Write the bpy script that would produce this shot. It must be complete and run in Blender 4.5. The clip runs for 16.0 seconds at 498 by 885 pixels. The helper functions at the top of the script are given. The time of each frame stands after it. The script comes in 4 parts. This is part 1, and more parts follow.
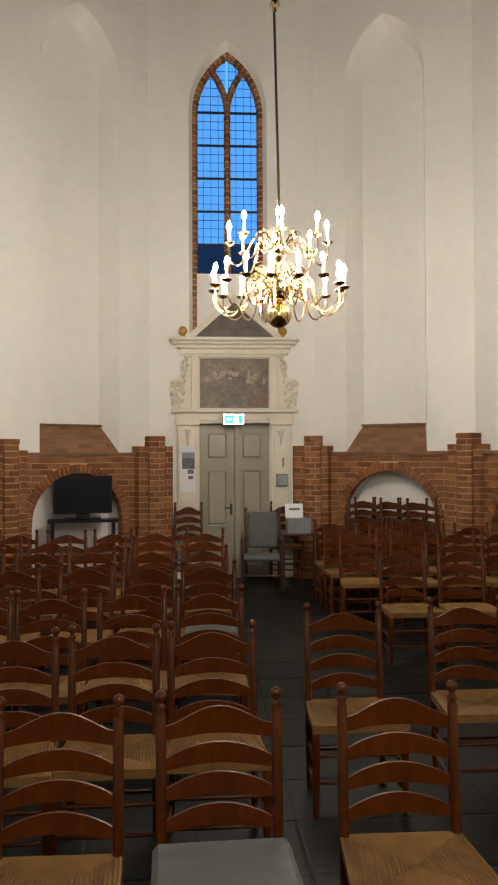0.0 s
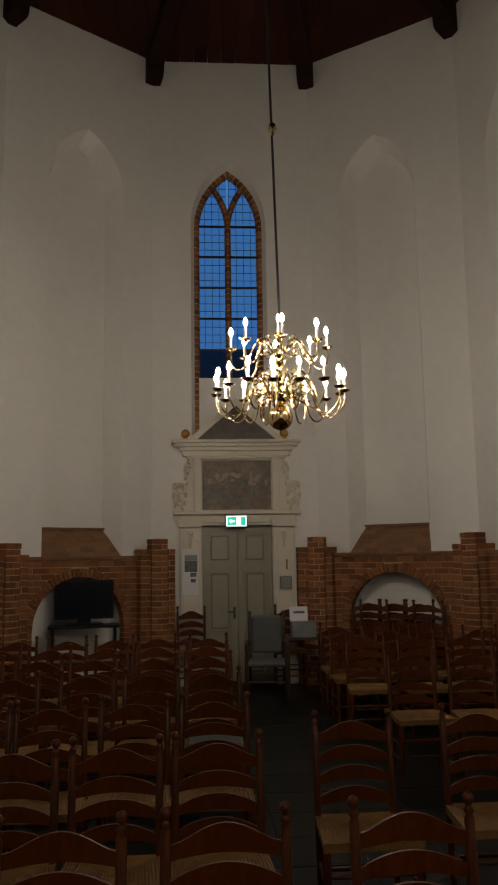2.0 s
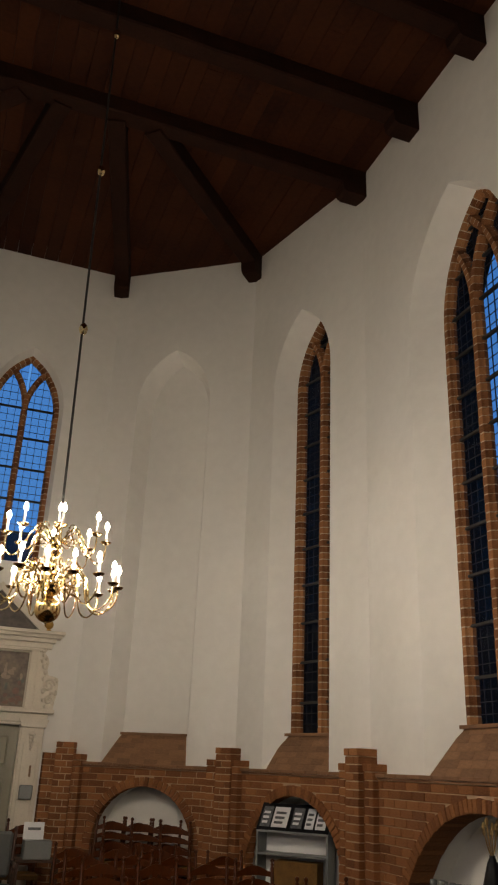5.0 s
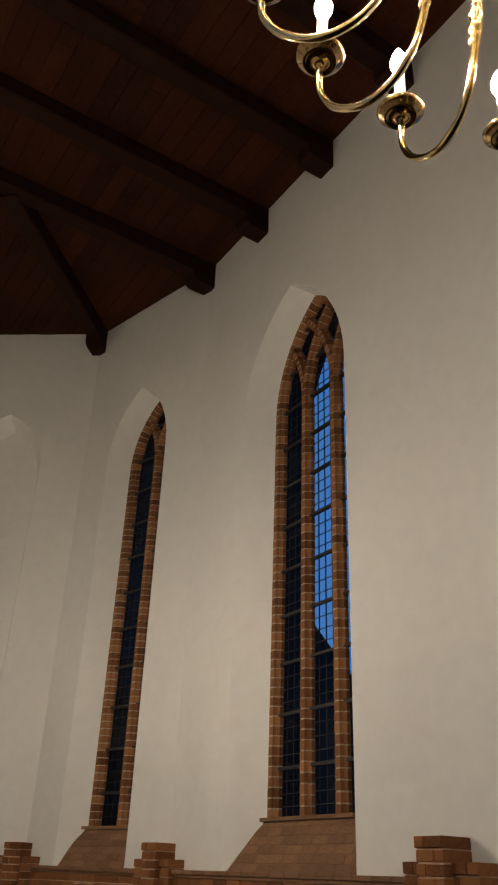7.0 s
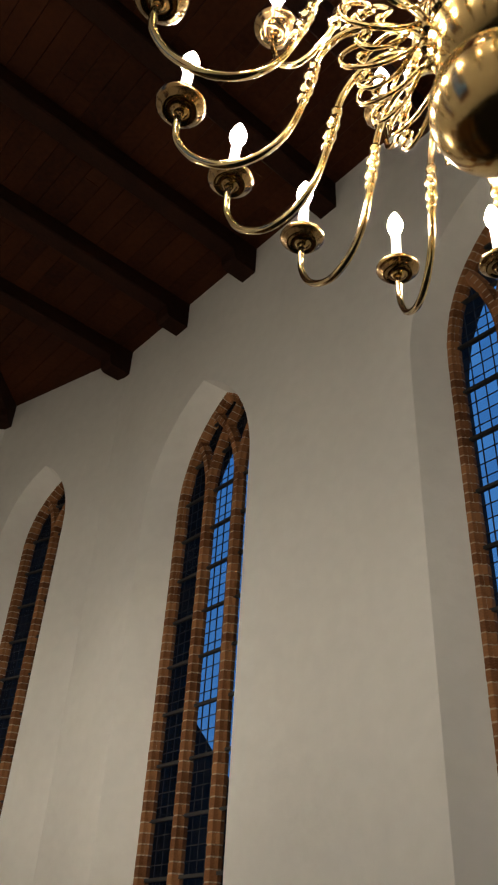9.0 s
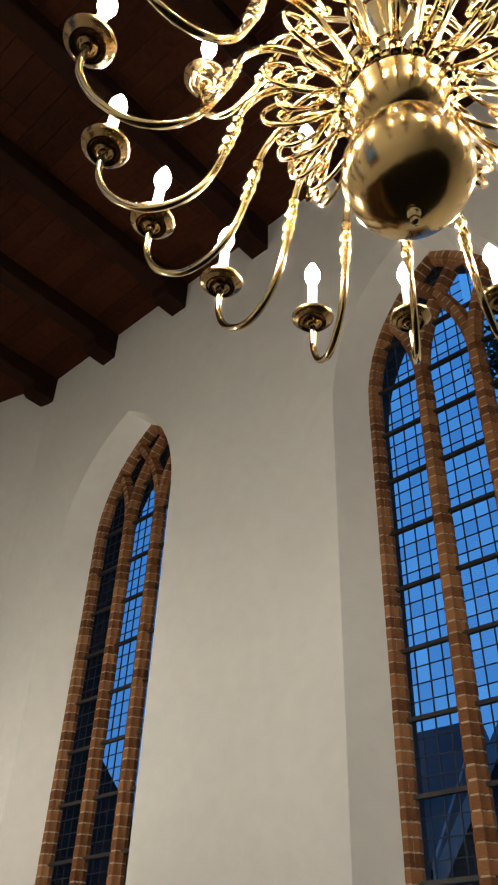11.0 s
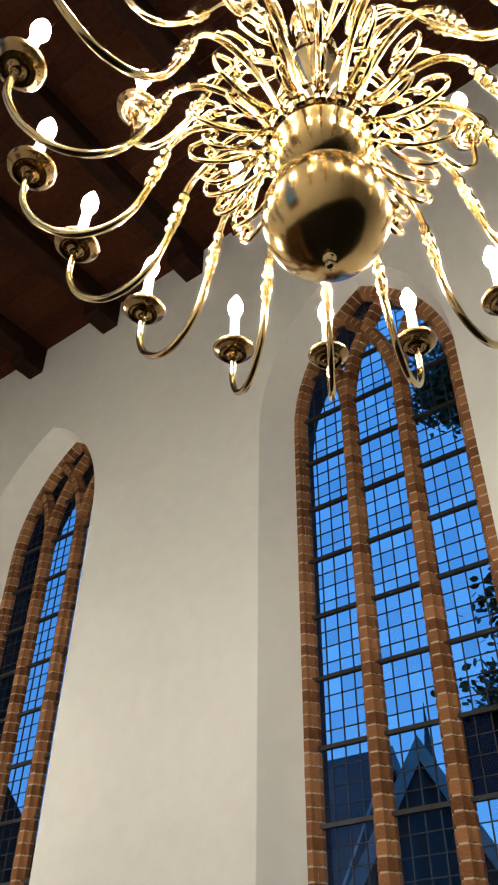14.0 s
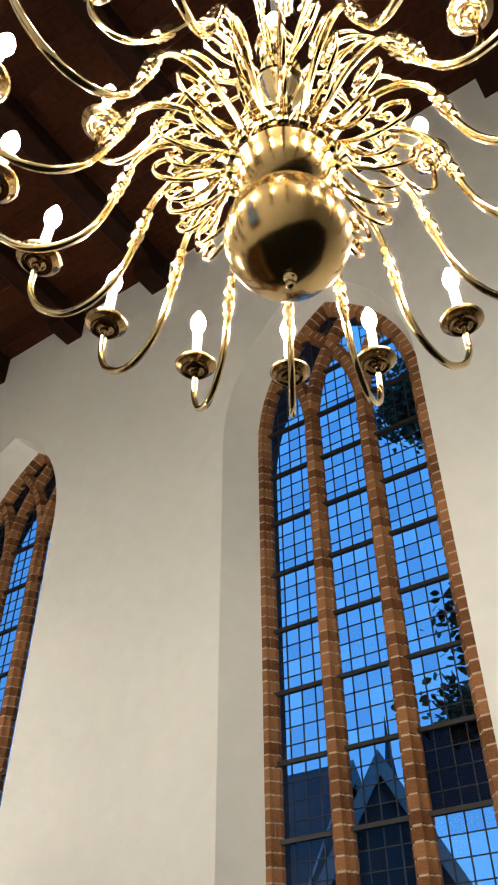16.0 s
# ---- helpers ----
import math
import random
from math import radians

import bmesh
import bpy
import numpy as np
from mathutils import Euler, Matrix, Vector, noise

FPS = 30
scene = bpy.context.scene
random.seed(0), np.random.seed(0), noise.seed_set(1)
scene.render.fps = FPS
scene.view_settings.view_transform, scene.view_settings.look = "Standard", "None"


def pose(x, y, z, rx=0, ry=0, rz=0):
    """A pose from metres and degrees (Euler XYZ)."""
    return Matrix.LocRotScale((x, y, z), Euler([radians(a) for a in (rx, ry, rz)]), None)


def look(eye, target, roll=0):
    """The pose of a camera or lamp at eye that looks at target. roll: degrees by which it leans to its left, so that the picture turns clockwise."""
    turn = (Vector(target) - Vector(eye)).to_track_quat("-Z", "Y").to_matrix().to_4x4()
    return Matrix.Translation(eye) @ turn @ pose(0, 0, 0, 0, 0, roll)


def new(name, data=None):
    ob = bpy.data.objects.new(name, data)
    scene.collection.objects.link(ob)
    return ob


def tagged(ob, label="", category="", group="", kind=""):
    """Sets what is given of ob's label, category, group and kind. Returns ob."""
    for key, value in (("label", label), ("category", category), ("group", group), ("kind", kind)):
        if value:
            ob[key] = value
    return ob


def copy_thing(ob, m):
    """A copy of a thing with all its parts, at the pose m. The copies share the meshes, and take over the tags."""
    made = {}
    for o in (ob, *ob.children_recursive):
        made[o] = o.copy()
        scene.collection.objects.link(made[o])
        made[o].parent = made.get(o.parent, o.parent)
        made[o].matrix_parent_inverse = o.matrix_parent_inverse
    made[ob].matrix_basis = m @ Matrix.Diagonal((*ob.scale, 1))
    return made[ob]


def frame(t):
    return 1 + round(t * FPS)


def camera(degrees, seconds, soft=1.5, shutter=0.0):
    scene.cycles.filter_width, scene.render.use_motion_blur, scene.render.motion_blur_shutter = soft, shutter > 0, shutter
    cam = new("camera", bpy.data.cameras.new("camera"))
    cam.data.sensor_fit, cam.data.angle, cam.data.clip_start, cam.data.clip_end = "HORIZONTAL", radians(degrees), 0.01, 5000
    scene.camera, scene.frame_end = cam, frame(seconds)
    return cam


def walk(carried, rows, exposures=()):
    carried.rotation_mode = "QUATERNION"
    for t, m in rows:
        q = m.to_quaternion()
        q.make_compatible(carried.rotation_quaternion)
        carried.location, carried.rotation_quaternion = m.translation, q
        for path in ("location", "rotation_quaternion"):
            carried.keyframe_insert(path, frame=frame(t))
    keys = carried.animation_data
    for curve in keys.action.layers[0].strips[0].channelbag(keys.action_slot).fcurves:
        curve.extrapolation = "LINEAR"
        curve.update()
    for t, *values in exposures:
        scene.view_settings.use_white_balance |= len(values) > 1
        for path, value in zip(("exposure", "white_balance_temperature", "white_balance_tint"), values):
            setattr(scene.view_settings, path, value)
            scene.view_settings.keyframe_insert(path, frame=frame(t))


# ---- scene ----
cam = camera(34.43, 16.0, 2.1)


def rig(place, yaw, pitch, roll):
    """Camera pose: yaw to the left from +y, pitch up, roll leaning left."""
    c, s, p = math.cos(radians(yaw)), math.sin(radians(yaw)), radians(pitch)
    ahead = Vector((-s * math.cos(p), c * math.cos(p), math.sin(p)))
    return look(place, Vector(place) + ahead, roll)


# seconds, place, yaw, pitch, roll
ROWS = [
    (0.0, (0.010, 0.046, 1.791), -3.94, 0.93, -0.26),
    (0.5, (0.003, 0.043, 1.789), -3.92, 3.91, -0.82),
    (1.0, (-0.002, 0.042, 1.786), -3.93, 5.36, -0.82),
    (1.5, (-0.003, 0.036, 1.789), -3.94, 6.60, -0.83),
    (2.0, (-0.002, 0.026, 1.794), -3.89, 8.14, -0.86),
    (2.5, (0.001, 0.015, 1.794), -3.88, 10.90, -0.89),
    (3.0, (0.001, 0.004, 1.797), -4.09, 13.95, -0.45),
    (3.5, (-0.007, -0.010, 1.799), -6.86, 17.62, 1.51),
    (4.0, (-0.013, -0.027, 1.802), -11.16, 19.43, 1.91),
    (4.5, (-0.010, -0.038, 1.807), -15.85, 21.09, 2.22),
    (5.0, (-0.001, -0.041, 1.813), -19.58, 22.21, 2.57),
    (7.5, (0.076, -0.106, 1.794), -34.74, 30.39, 2.99),
    (8.0, (0.085, -0.120, 1.796), -36.96, 32.16, 3.99),
    (8.5, (0.083, -0.130, 1.801), -38.23, 33.39, 3.84),
    (9.0, (0.083, -0.139, 1.804), -39.40, 35.29, 3.62),
    (9.5, (0.087, -0.152, 1.804), -40.96, 36.51, 3.78),
    (10.0, (0.086, -0.160, 1.804), -42.79, 37.20, 3.36),
    (12.5, (0.100, -0.195, 1.807), -49.17, 38.80, 1.53),
    (13.0, (0.097, -0.198, 1.809), -50.20, 39.11, 1.34),
    (13.5, (0.097, -0.205, 1.808), -51.18, 39.38, 1.26),
    (14.0, (0.094, -0.210, 1.809), -52.29, 39.75, 0.97),
    (14.5, (0.093, -0.213, 1.811), -53.35, 40.06, 0.57),
    (15.0, (0.091, -0.218, 1.810), -54.17, 40.34, 0.23),
    (15.5, (0.089, -0.221, 1.809), -54.90, 40.59, -0.19),
    (16.0, (0.092, -0.222, 1.811), -55.57, 40.67, -0.50),
]
# seconds, stops, kelvin, tint
EXPOSURES = [(0.0, 1.78, 5950, 7), (0.5, 1.22, 6000, 8), (1.0, 0.83, 6100, 9), (1.5, 0.45, 6150, 9), (2.0, 0.1, 6200, 9), (3.0, -0.46, 6300, 9), (3.5, 0.05, 6200, 10), (4.0, 0.5, 6300, 10), (5.0, 0.8, 6400, 10), (7.5, 0.62, 6400, 9), (9.0, 0.52, 6200, 6), (10.0, 0.72, 6050, 5), (12.5, 1.23, 5900, 4), (16.0, 1.48, 5900, 4)]
walk(cam, [(t, rig(c, a, b, r)) for t, c, a, b, r in ROWS], EXPOSURES)

# ---- world: deep blue dusk sky ----
world = bpy.data.worlds.new("dusk")
scene.world = world
world.use_nodes = True
wn, wl = world.node_tree.nodes, world.node_tree.links
back = wn["Background"]
coord, sep, ramp = wn.new("ShaderNodeTexCoord"), wn.new("ShaderNodeSeparateXYZ"), wn.new("ShaderNodeValToRGB")
wl.new(coord.outputs["Generated"], sep.inputs[0])
wl.new(sep.outputs["Z"], ramp.inputs[0])
ramp.color_ramp.elements[0].position, ramp.color_ramp.elements[0].color = 0.0, (0.11, 0.29, 0.62, 1)
ramp.color_ramp.elements[1].position, ramp.color_ramp.elements[1].color = 0.8, (0.06, 0.21, 0.54, 1)
wl.new(ramp.outputs[0], back.inputs[0])
back.inputs[1].default_value = 0.64
BULB = 300.0

# ---- materials ----
def mat(name, color, rough=0.6, metal=0.0, var=0.15, scale=4.0, fine=60.0, bump=0.2, bump_at=0.01, island=0.0, per_object=0.0, tint=None, stretch=(1, 1, 1), spec=0.5):
    """A procedural surface: two scales of colour variation, grain relief, and variation from piece to piece."""
    m = bpy.data.materials.new(name)
    m.use_nodes = True
    n, l = m.node_tree.nodes, m.node_tree.links
    b = n["Principled BSDF"]
    b.inputs["Roughness"].default_value, b.inputs["Metallic"].default_value = rough, metal
    b.inputs["Specular IOR Level"].default_value = spec
    tc, mp = n.new("ShaderNodeTexCoord"), n.new("ShaderNodeMapping")
    mp.inputs["Scale"].default_value = stretch
    l.new(tc.outputs["Object"], mp.inputs[0])
    big, small = n.new("ShaderNodeTexNoise"), n.new("ShaderNodeTexNoise")
    big.inputs["Scale"].default_value, small.inputs["Scale"].default_value = scale, fine
    big.inputs["Detail"].default_value, small.inputs["Detail"].default_value = 5, 4
    l.new(mp.outputs[0], big.inputs["Vector"])
    l.new(mp.outputs[0], small.inputs["Vector"])
    mixv = n.new("ShaderNodeMath")
    mixv.operation = "MULTIPLY_ADD"
    mixv.inputs[1].default_value = 0.45
    l.new(small.outputs[0], mixv.inputs[0])
    half = n.new("ShaderNodeMath")
    half.operation = "MULTIPLY"
    half.inputs[1].default_value = 0.55
    l.new(big.outputs[0], half.inputs[0])
    l.new(half.outputs[0], mixv.inputs[2])
    last = mixv.outputs[0]
    if island or per_object:
        src = n.new("ShaderNodeObjectInfo").outputs["Random"] if per_object else n.new("ShaderNodeNewGeometry").outputs["Random Per Island"]
        add = n.new("ShaderNodeMath")
        add.operation = "MULTIPLY_ADD"
        add.inputs[1].default_value = island or per_object
        l.new(src, add.inputs[0])
        l.new(last, add.inputs[2])
        off = n.new("ShaderNodeMath")
        off.operation = "SUBTRACT"
        off.inputs[1].default_value = 0.5 * (island or per_object)
        l.new(add.outputs[0], off.inputs[0])
        last = off.outputs[0]
    r = n.new("ShaderNodeValToRGB")
    lo = [max(0, c * (1 - 2 * var)) for c in color]
    hi = list(tint) if tint else [min(1, c * (1 + 2 * var)) for c in color]
    r.color_ramp.elements[0].position, r.color_ramp.elements[0].color = 0.2, (*lo, 1)
    r.color_ramp.elements[1].position, r.color_ramp.elements[1].color = 0.8, (*hi, 1)
    l.new(last, r.inputs[0])
    l.new(r.outputs[0], b.inputs["Base Color"])
    if bump:
        bp = n.new("ShaderNodeBump")
        bp.inputs["Strength"].default_value, bp.inputs["Distance"].default_value = bump, bump_at
        l.new(small.outputs[0], bp.inputs["Height"])
        l.new(bp.outputs[0], b.inputs["Normal"])
    return m


PLASTER = mat("white plaster", (0.79, 0.775, 0.74), 0.88, var=0.04, scale=0.8, fine=7, bump=0.22, bump_at=0.02, spec=0.3)
BRICK = mat("red brown brick", (0.225, 0.082, 0.030), 0.85, var=0.22, scale=9, fine=80, bump=0.6, bump_at=0.006, per_object=0.5, tint=(0.40, 0.19, 0.080), spec=0.2)
REDBRICK = mat("deep red brick", (0.225, 0.082, 0.032), 0.85, var=0.22, scale=9, fine=80, bump=0.6, bump_at=0.006, per_object=0.38, tint=(0.37, 0.160, 0.062), spec=0.2)
REDMORTAR = mat("brick-stained mortar", (0.47, 0.32, 0.20), 0.95, var=0.2, scale=6, fine=80, bump=0.4, bump_at=0.005)
GILT = mat("gilded wood", (0.55, 0.33, 0.09), 0.42, 1.0, var=0.15, scale=20, fine=60, bump=0.1)
PALEWOOD = mat("pale varnished wood", (0.26, 0.16, 0.08), 0.5, var=0.2, scale=20, fine=60, bump=0.1)
MORTAR = mat("lime mortar", (0.50, 0.39, 0.27), 0.95, var=0.15, scale=6, fine=80, bump=0.4, bump_at=0.005)
TILE = mat("sill brick", (0.23, 0.12, 0.06), 0.85, var=0.2, scale=5, fine=60, bump=0.4, bump_at=0.005, per_object=0.3)
STONE = mat("cream painted stone", (0.68, 0.62, 0.52), 0.5, var=0.08, scale=3, fine=40, bump=0.15)
DOORPAINT = mat("grey green door paint", (0.30, 0.28, 0.21), 0.42, var=0.06, scale=3, fine=30, bump=0.1)
WOOD = mat("reddish stained wood", (0.044, 0.0084, 0.0007), 0.32, var=0.35, scale=6, fine=40, bump=0.15, bump_at=0.004, stretch=(1, 1, 0.35), tint=(0.118, 0.0265, 0.0019), spec=0.27)
DARKWOOD = mat("dark wood", (0.05, 0.022, 0.012), 0.5, var=0.3, scale=5, fine=40, bump=0.2)
CEILWOOD = mat("dark brown ceiling boards", (0.040, 0.0095, 0.0028), 0.8, var=0.35, scale=1.2, fine=16, bump=0.3, island=0.2, tint=(0.075, 0.021, 0.006), stretch=(1, 1, 1), spec=0.15)
BEAM = mat("dark beam oak", (0.022, 0.007, 0.003), 0.8, var=0.3, scale=3, fine=30, bump=0.3, spec=0.15)
RUSH = mat("woven rush", (0.172, 0.086, 0.017), 0.8, var=0.25, scale=14, fine=150, bump=0.8, bump_at=0.006)
FLOOR = mat("dark stone slab", (0.0075, 0.0082, 0.0066), 0.42, var=0.3, scale=3, fine=40, bump=0.15, per_object=0.35, spec=0.12)
FLOORJOINT = mat("dark floor joint", (0.009, 0.0095, 0.0085), 0.8, var=0.2, spec=0.2)
BRASS = mat("polished brass", (0.72, 0.54, 0.26), 0.12, 1.0, var=0.08, scale=8, fine=60, bump=0.02, tint=(0.79, 0.63, 0.35))
BRASS_DEEP = mat("deep toned brass", (0.66, 0.46, 0.19), 0.17, 1.0, var=0.05, scale=8, fine=60, bump=0.03, tint=(0.74, 0.54, 0.25))
# brass for the pans, browned to carry the dark floor's reflection
BRASS_BROWN = mat("brass with floor reflection in colour", (0.33, 0.215, 0.095), 0.2, 1.0, var=0.08, scale=12, fine=60, bump=0.02, tint=(0.41, 0.28, 0.13))
LEAD = mat("black lead", (0.012, 0.013, 0.017), 0.6, var=0.2)
IRON = mat("black iron", (0.018, 0.017, 0.016), 0.5, var=0.2)
BLACK = mat("black plastic", (0.008, 0.008, 0.010), 0.35, var=0.1, bump=0.02, spec=0.2)
SCREEN = mat("dark screen glass", (0.006, 0.007, 0.011), 0.3, var=0.05, bump=0.0, spec=0.12)
GREY = mat("grey metal", (0.22, 0.23, 0.23), 0.5, 0.4, var=0.1)
CLOTH = mat("grey blue cushion cloth", (0.112, 0.118, 0.113), 0.9, var=0.12, scale=10, fine=200, bump=0.4)
PAPER = mat("white paper", (0.75, 0.76, 0.78), 0.8, var=0.04, bump=0.03)
INK = mat("dark print", (0.10, 0.105, 0.115), 0.7, var=0.6, scale=25, fine=90, bump=0.0)
PLANT = mat("dried stalk", (0.30, 0.20, 0.08), 0.9, var=0.2)
LEAF = mat("dark leaf", (0.045, 0.085, 0.035), 0.6, var=0.3, scale=3, fine=20, island=0.5)
BARK = mat("bark", (0.06, 0.045, 0.03), 0.9, var=0.3, scale=6, fine=30, bump=0.6, bump_at=0.02)
ROOF = mat("slate roof", (0.016, 0.017, 0.020), 0.6, var=0.25, scale=3, fine=30, island=0.3)
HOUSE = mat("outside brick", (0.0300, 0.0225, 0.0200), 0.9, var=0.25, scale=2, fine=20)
BOARD = mat("weathered pale board", (0.20, 0.20, 0.19), 0.8, var=0.2, scale=4, fine=30)
GRASS = mat("outside paving", (0.06, 0.06, 0.055), 0.9, var=0.3, scale=1, fine=10)
CANVAS = mat("aged painted canvas", (0.16, 0.098, 0.06), 0.5, var=0.6, scale=6, fine=22, bump=0.1, tint=(0.31, 0.225, 0.16))
CANVAS_DARK = mat("dark painted panel", (0.075, 0.055, 0.045), 0.5, var=0.35, scale=7, fine=25, bump=0.1)
PIGMENTS = [mat("pigment pale", (0.33, 0.25, 0.18), 0.5, var=0.2, scale=12), mat("pigment red", (0.18, 0.09, 0.06), 0.5, var=0.25, scale=12), mat("pigment green grey", (0.10, 0.11, 0.085), 0.5, var=0.25, scale=12)]
CANDLE = mat("white candle sleeve", (0.85, 0.82, 0.74), 0.5, var=0.02, bump=0.0)


def glow(name, color, strength):
    m = bpy.data.materials.new(name)
    m.use_nodes = True
    b = m.node_tree.nodes["Principled BSDF"]
    b.inputs["Base Color"].default_value = (*color, 1)
    b.inputs["Emission Color"].default_value, b.inputs["Emission Strength"].default_value = (*color, 1), strength
    return m


LIT = glow("lit bulb", (1.0, 0.84, 0.65), BULB)
SIGN_WHITE = glow("lit sign face", (0.85, 1.0, 0.95), 1.6)
SIGN_GREEN = glow("lit sign green", (0.03, 0.50, 0.30), 1.0)


def glass(name, low=(0.74, 0.80, 0.86, 1), high=(0.92, 0.95, 0.97, 1)):
    m = bpy.data.materials.new(name)
    m.use_nodes = True
    n, l = m.node_tree.nodes, m.node_tree.links
    out = n["Material Output"]
    clear, gloss, mix, fres = n.new("ShaderNodeBsdfTransparent"), n.new("ShaderNodeBsdfGlossy"), n.new("ShaderNodeMixShader"), n.new("ShaderNodeLayerWeight")
    info, r = n.new("ShaderNodeObjectInfo"), n.new("ShaderNodeValToRGB")
    r.color_ramp.elements[0].color, r.color_ramp.elements[1].color = low, high
    l.new(info.outputs["Random"], r.inputs[0])
    l.new(r.outputs[0], clear.inputs[0])
    gloss.inputs["Roughness"].default_value = 0.04
    fres.inputs["Blend"].default_value = 0.5
    power, share = n.new("ShaderNodeMath"), n.new("ShaderNodeMath")
    power.operation, share.operation = "POWER", "MULTIPLY_ADD"
    power.inputs[1].default_value, share.inputs[1].default_value, share.inputs[2].default_value = 6.0, 0.14, 0.012
    l.new(fres.outputs["Facing"], power.inputs[0])
    l.new(power.outputs[0], share.inputs[0])
    l.new(share.outputs[0], mix.inputs[0])
    l.new(clear.outputs[0], mix.inputs[1])
    l.new(gloss.outputs[0], mix.inputs[2])
    l.new(mix.outputs[0], out.inputs[0])
    return m


GLASS = glass("old window glass")
# low tint stands in for the dark reflection in tilted vent panes
GLASS_DIM = glass("vent glass tinted as reflection", (0.10, 0.10, 0.12, 1), (0.14, 0.14, 0.16, 1))


# ---- mesh helpers ----
def mesh_of(bm, name, material, smooth=False):
    bmesh.ops.recalc_face_normals(bm, faces=bm.faces)
    me = bpy.data.meshes.new(name)
    bm.to_mesh(me)
    bm.free()
    if material:
        me.materials.append(material)
    if smooth:
        me.shade_smooth()
    return me


def part(name, bm, material, parent, label="", smooth=False, m=None):
    """Links a bmesh, or a mesh already made, as one object under a thing or a part."""
    me = bm if isinstance(bm, bpy.types.Mesh) else mesh_of(bm, name, material, smooth)
    ob = new(name, me)
    ob.parent = parent
    if m is not None:
        ob.matrix_basis = m
    return tagged(ob, label)


def thing(name, m, label, category, group="", kind=""):
    ob = new(name)
    ob.empty_display_size = 0.1
    ob.matrix_basis = m
    return tagged(ob, label, category, group, kind)


def solid(name, bm, material, m, label, category, group="", kind="", smooth=False):
    ob = new(name, mesh_of(bm, name, material, smooth))
    ob.matrix_basis = m
    return tagged(ob, label, category, group, kind)


def box(x0, y0, z0, x1, y1, z1, bm=None, bevel=0.0):
    own = bm is None
    bm = bmesh.new() if own else bm
    vs = [bm.verts.new((x, y, z)) for x in (x0, x1) for y in (y0, y1) for z in (z0, z1)]
    fs = [bm.faces.new([vs[i] for i in f]) for f in ((0, 1, 3, 2), (4, 6, 7, 5), (0, 4, 5, 1), (2, 3, 7, 6), (0, 2, 6, 4), (1, 5, 7, 3))]
    if bevel:
        bmesh.ops.recalc_face_normals(bm, faces=fs)
        bmesh.ops.bevel(bm, geom=list({e for f in fs for e in f.edges}), offset=bevel, segments=1, affect="EDGES")
    return bm


def lathe(profile, seg=16, bm=None, at=(0, 0, 0), axis="z"):
    """A turned solid from (radius, height) pairs."""
    bm = bm or bmesh.new()
    rings = []
    for r, h in profile:
        ring = []
        for i in range(seg):
            a = 2 * math.pi * i / seg
            p = (r * math.cos(a), r * math.sin(a), h) if axis == "z" else (r * math.cos(a), h, r * math.sin(a))
            ring.append(bm.verts.new((at[0] + p[0], at[1] + p[1], at[2] + p[2])))
        rings.append(ring)
    for a, b in zip(rings, rings[1:]):
        for i in range(seg):
            bm.faces.new((a[i], a[(i + 1) % seg], b[(i + 1) % seg], b[i]))
    bm.faces.new(rings[0])
    bm.faces.new(list(reversed(rings[-1])))
    return bm


def tube(points, radius, seg=8, bm=None):
    """A round bar along points; radius may be one number or one for each point."""
    bm = bm or bmesh.new()
    pts = [Vector(p) for p in points]
    radii = radius if isinstance(radius, (list, tuple)) else [radius] * len(pts)
    rings, side = [], None
    for i, p in enumerate(pts):
        d = (pts[min(i + 1, len(pts) - 1)] - pts[max(i - 1, 0)]).normalized()
        if side is None:
            side = d.cross(Vector((0.3, 0.9, 0.2))).normalized()
        side = (side - d * side.dot(d)).normalized()
        other = d.cross(side)
        rings.append([bm.verts.new(p + radii[i] * (math.cos(2 * math.pi * k / seg) * side + math.sin(2 * math.pi * k / seg) * other)) for k in range(seg)])
    for a, b in zip(rings, rings[1:]):
        for k in range(seg):
            bm.faces.new((a[k], a[(k + 1) % seg], b[(k + 1) % seg], b[k]))
    bm.faces.new(rings[0])
    bm.faces.new(list(reversed(rings[-1])))
    return bm


def prism(outline, d0, d1, bm=None):
    """A plate: an outline of (x, z) between the depths d0 and d1 along y."""
    bm = bm or bmesh.new()
    a = [bm.verts.new((x, d0, z)) for x, z in outline]
    b = [bm.verts.new((x, d1, z)) for x, z in outline]
    bm.faces.new(a)
    bm.faces.new(list(reversed(b)))
    for i in range(len(a)):
        j = (i + 1) % len(a)
        bm.faces.new((a[i], b[i], b[j], a[j]))
    return bm


def smooth_path(points, n=6):
    """A curve through the points."""
    pts = [Vector(p) for p in points]
    out = []
    for i in range(len(pts) - 1):
        p0, p1, p2, p3 = pts[max(i - 1, 0)], pts[i], pts[i + 1], pts[min(i + 2, len(pts) - 1)]
        for k in range(n):
            t = k / n
            out.append(0.5 * (2 * p1 + (p2 - p0) * t + (2 * p0 - 5 * p1 + 4 * p2 - p3) * t * t + (3 * p1 - p0 - 3 * p2 + p3) * t ** 3))
    return out + [pts[-1]]


def pointed(c, w, zb, zs, za, n=10):
    """The outline of a pointed opening: up the left jamb, over the apex, down the right jamb, as (x, z)."""
    h = za - zs
    r = (w * w + h * h) / (2 * w)
    top = math.atan2(h, r - w)
    left = [(c + (r - w) - r * math.cos(top * i / n), zs + r * math.sin(top * i / n)) for i in range(n + 1)]
    right = [(2 * c - x, z) for x, z in reversed(left[:-1])]
    return [(c - w, zb)] + left + right + [(c + w, zb)]


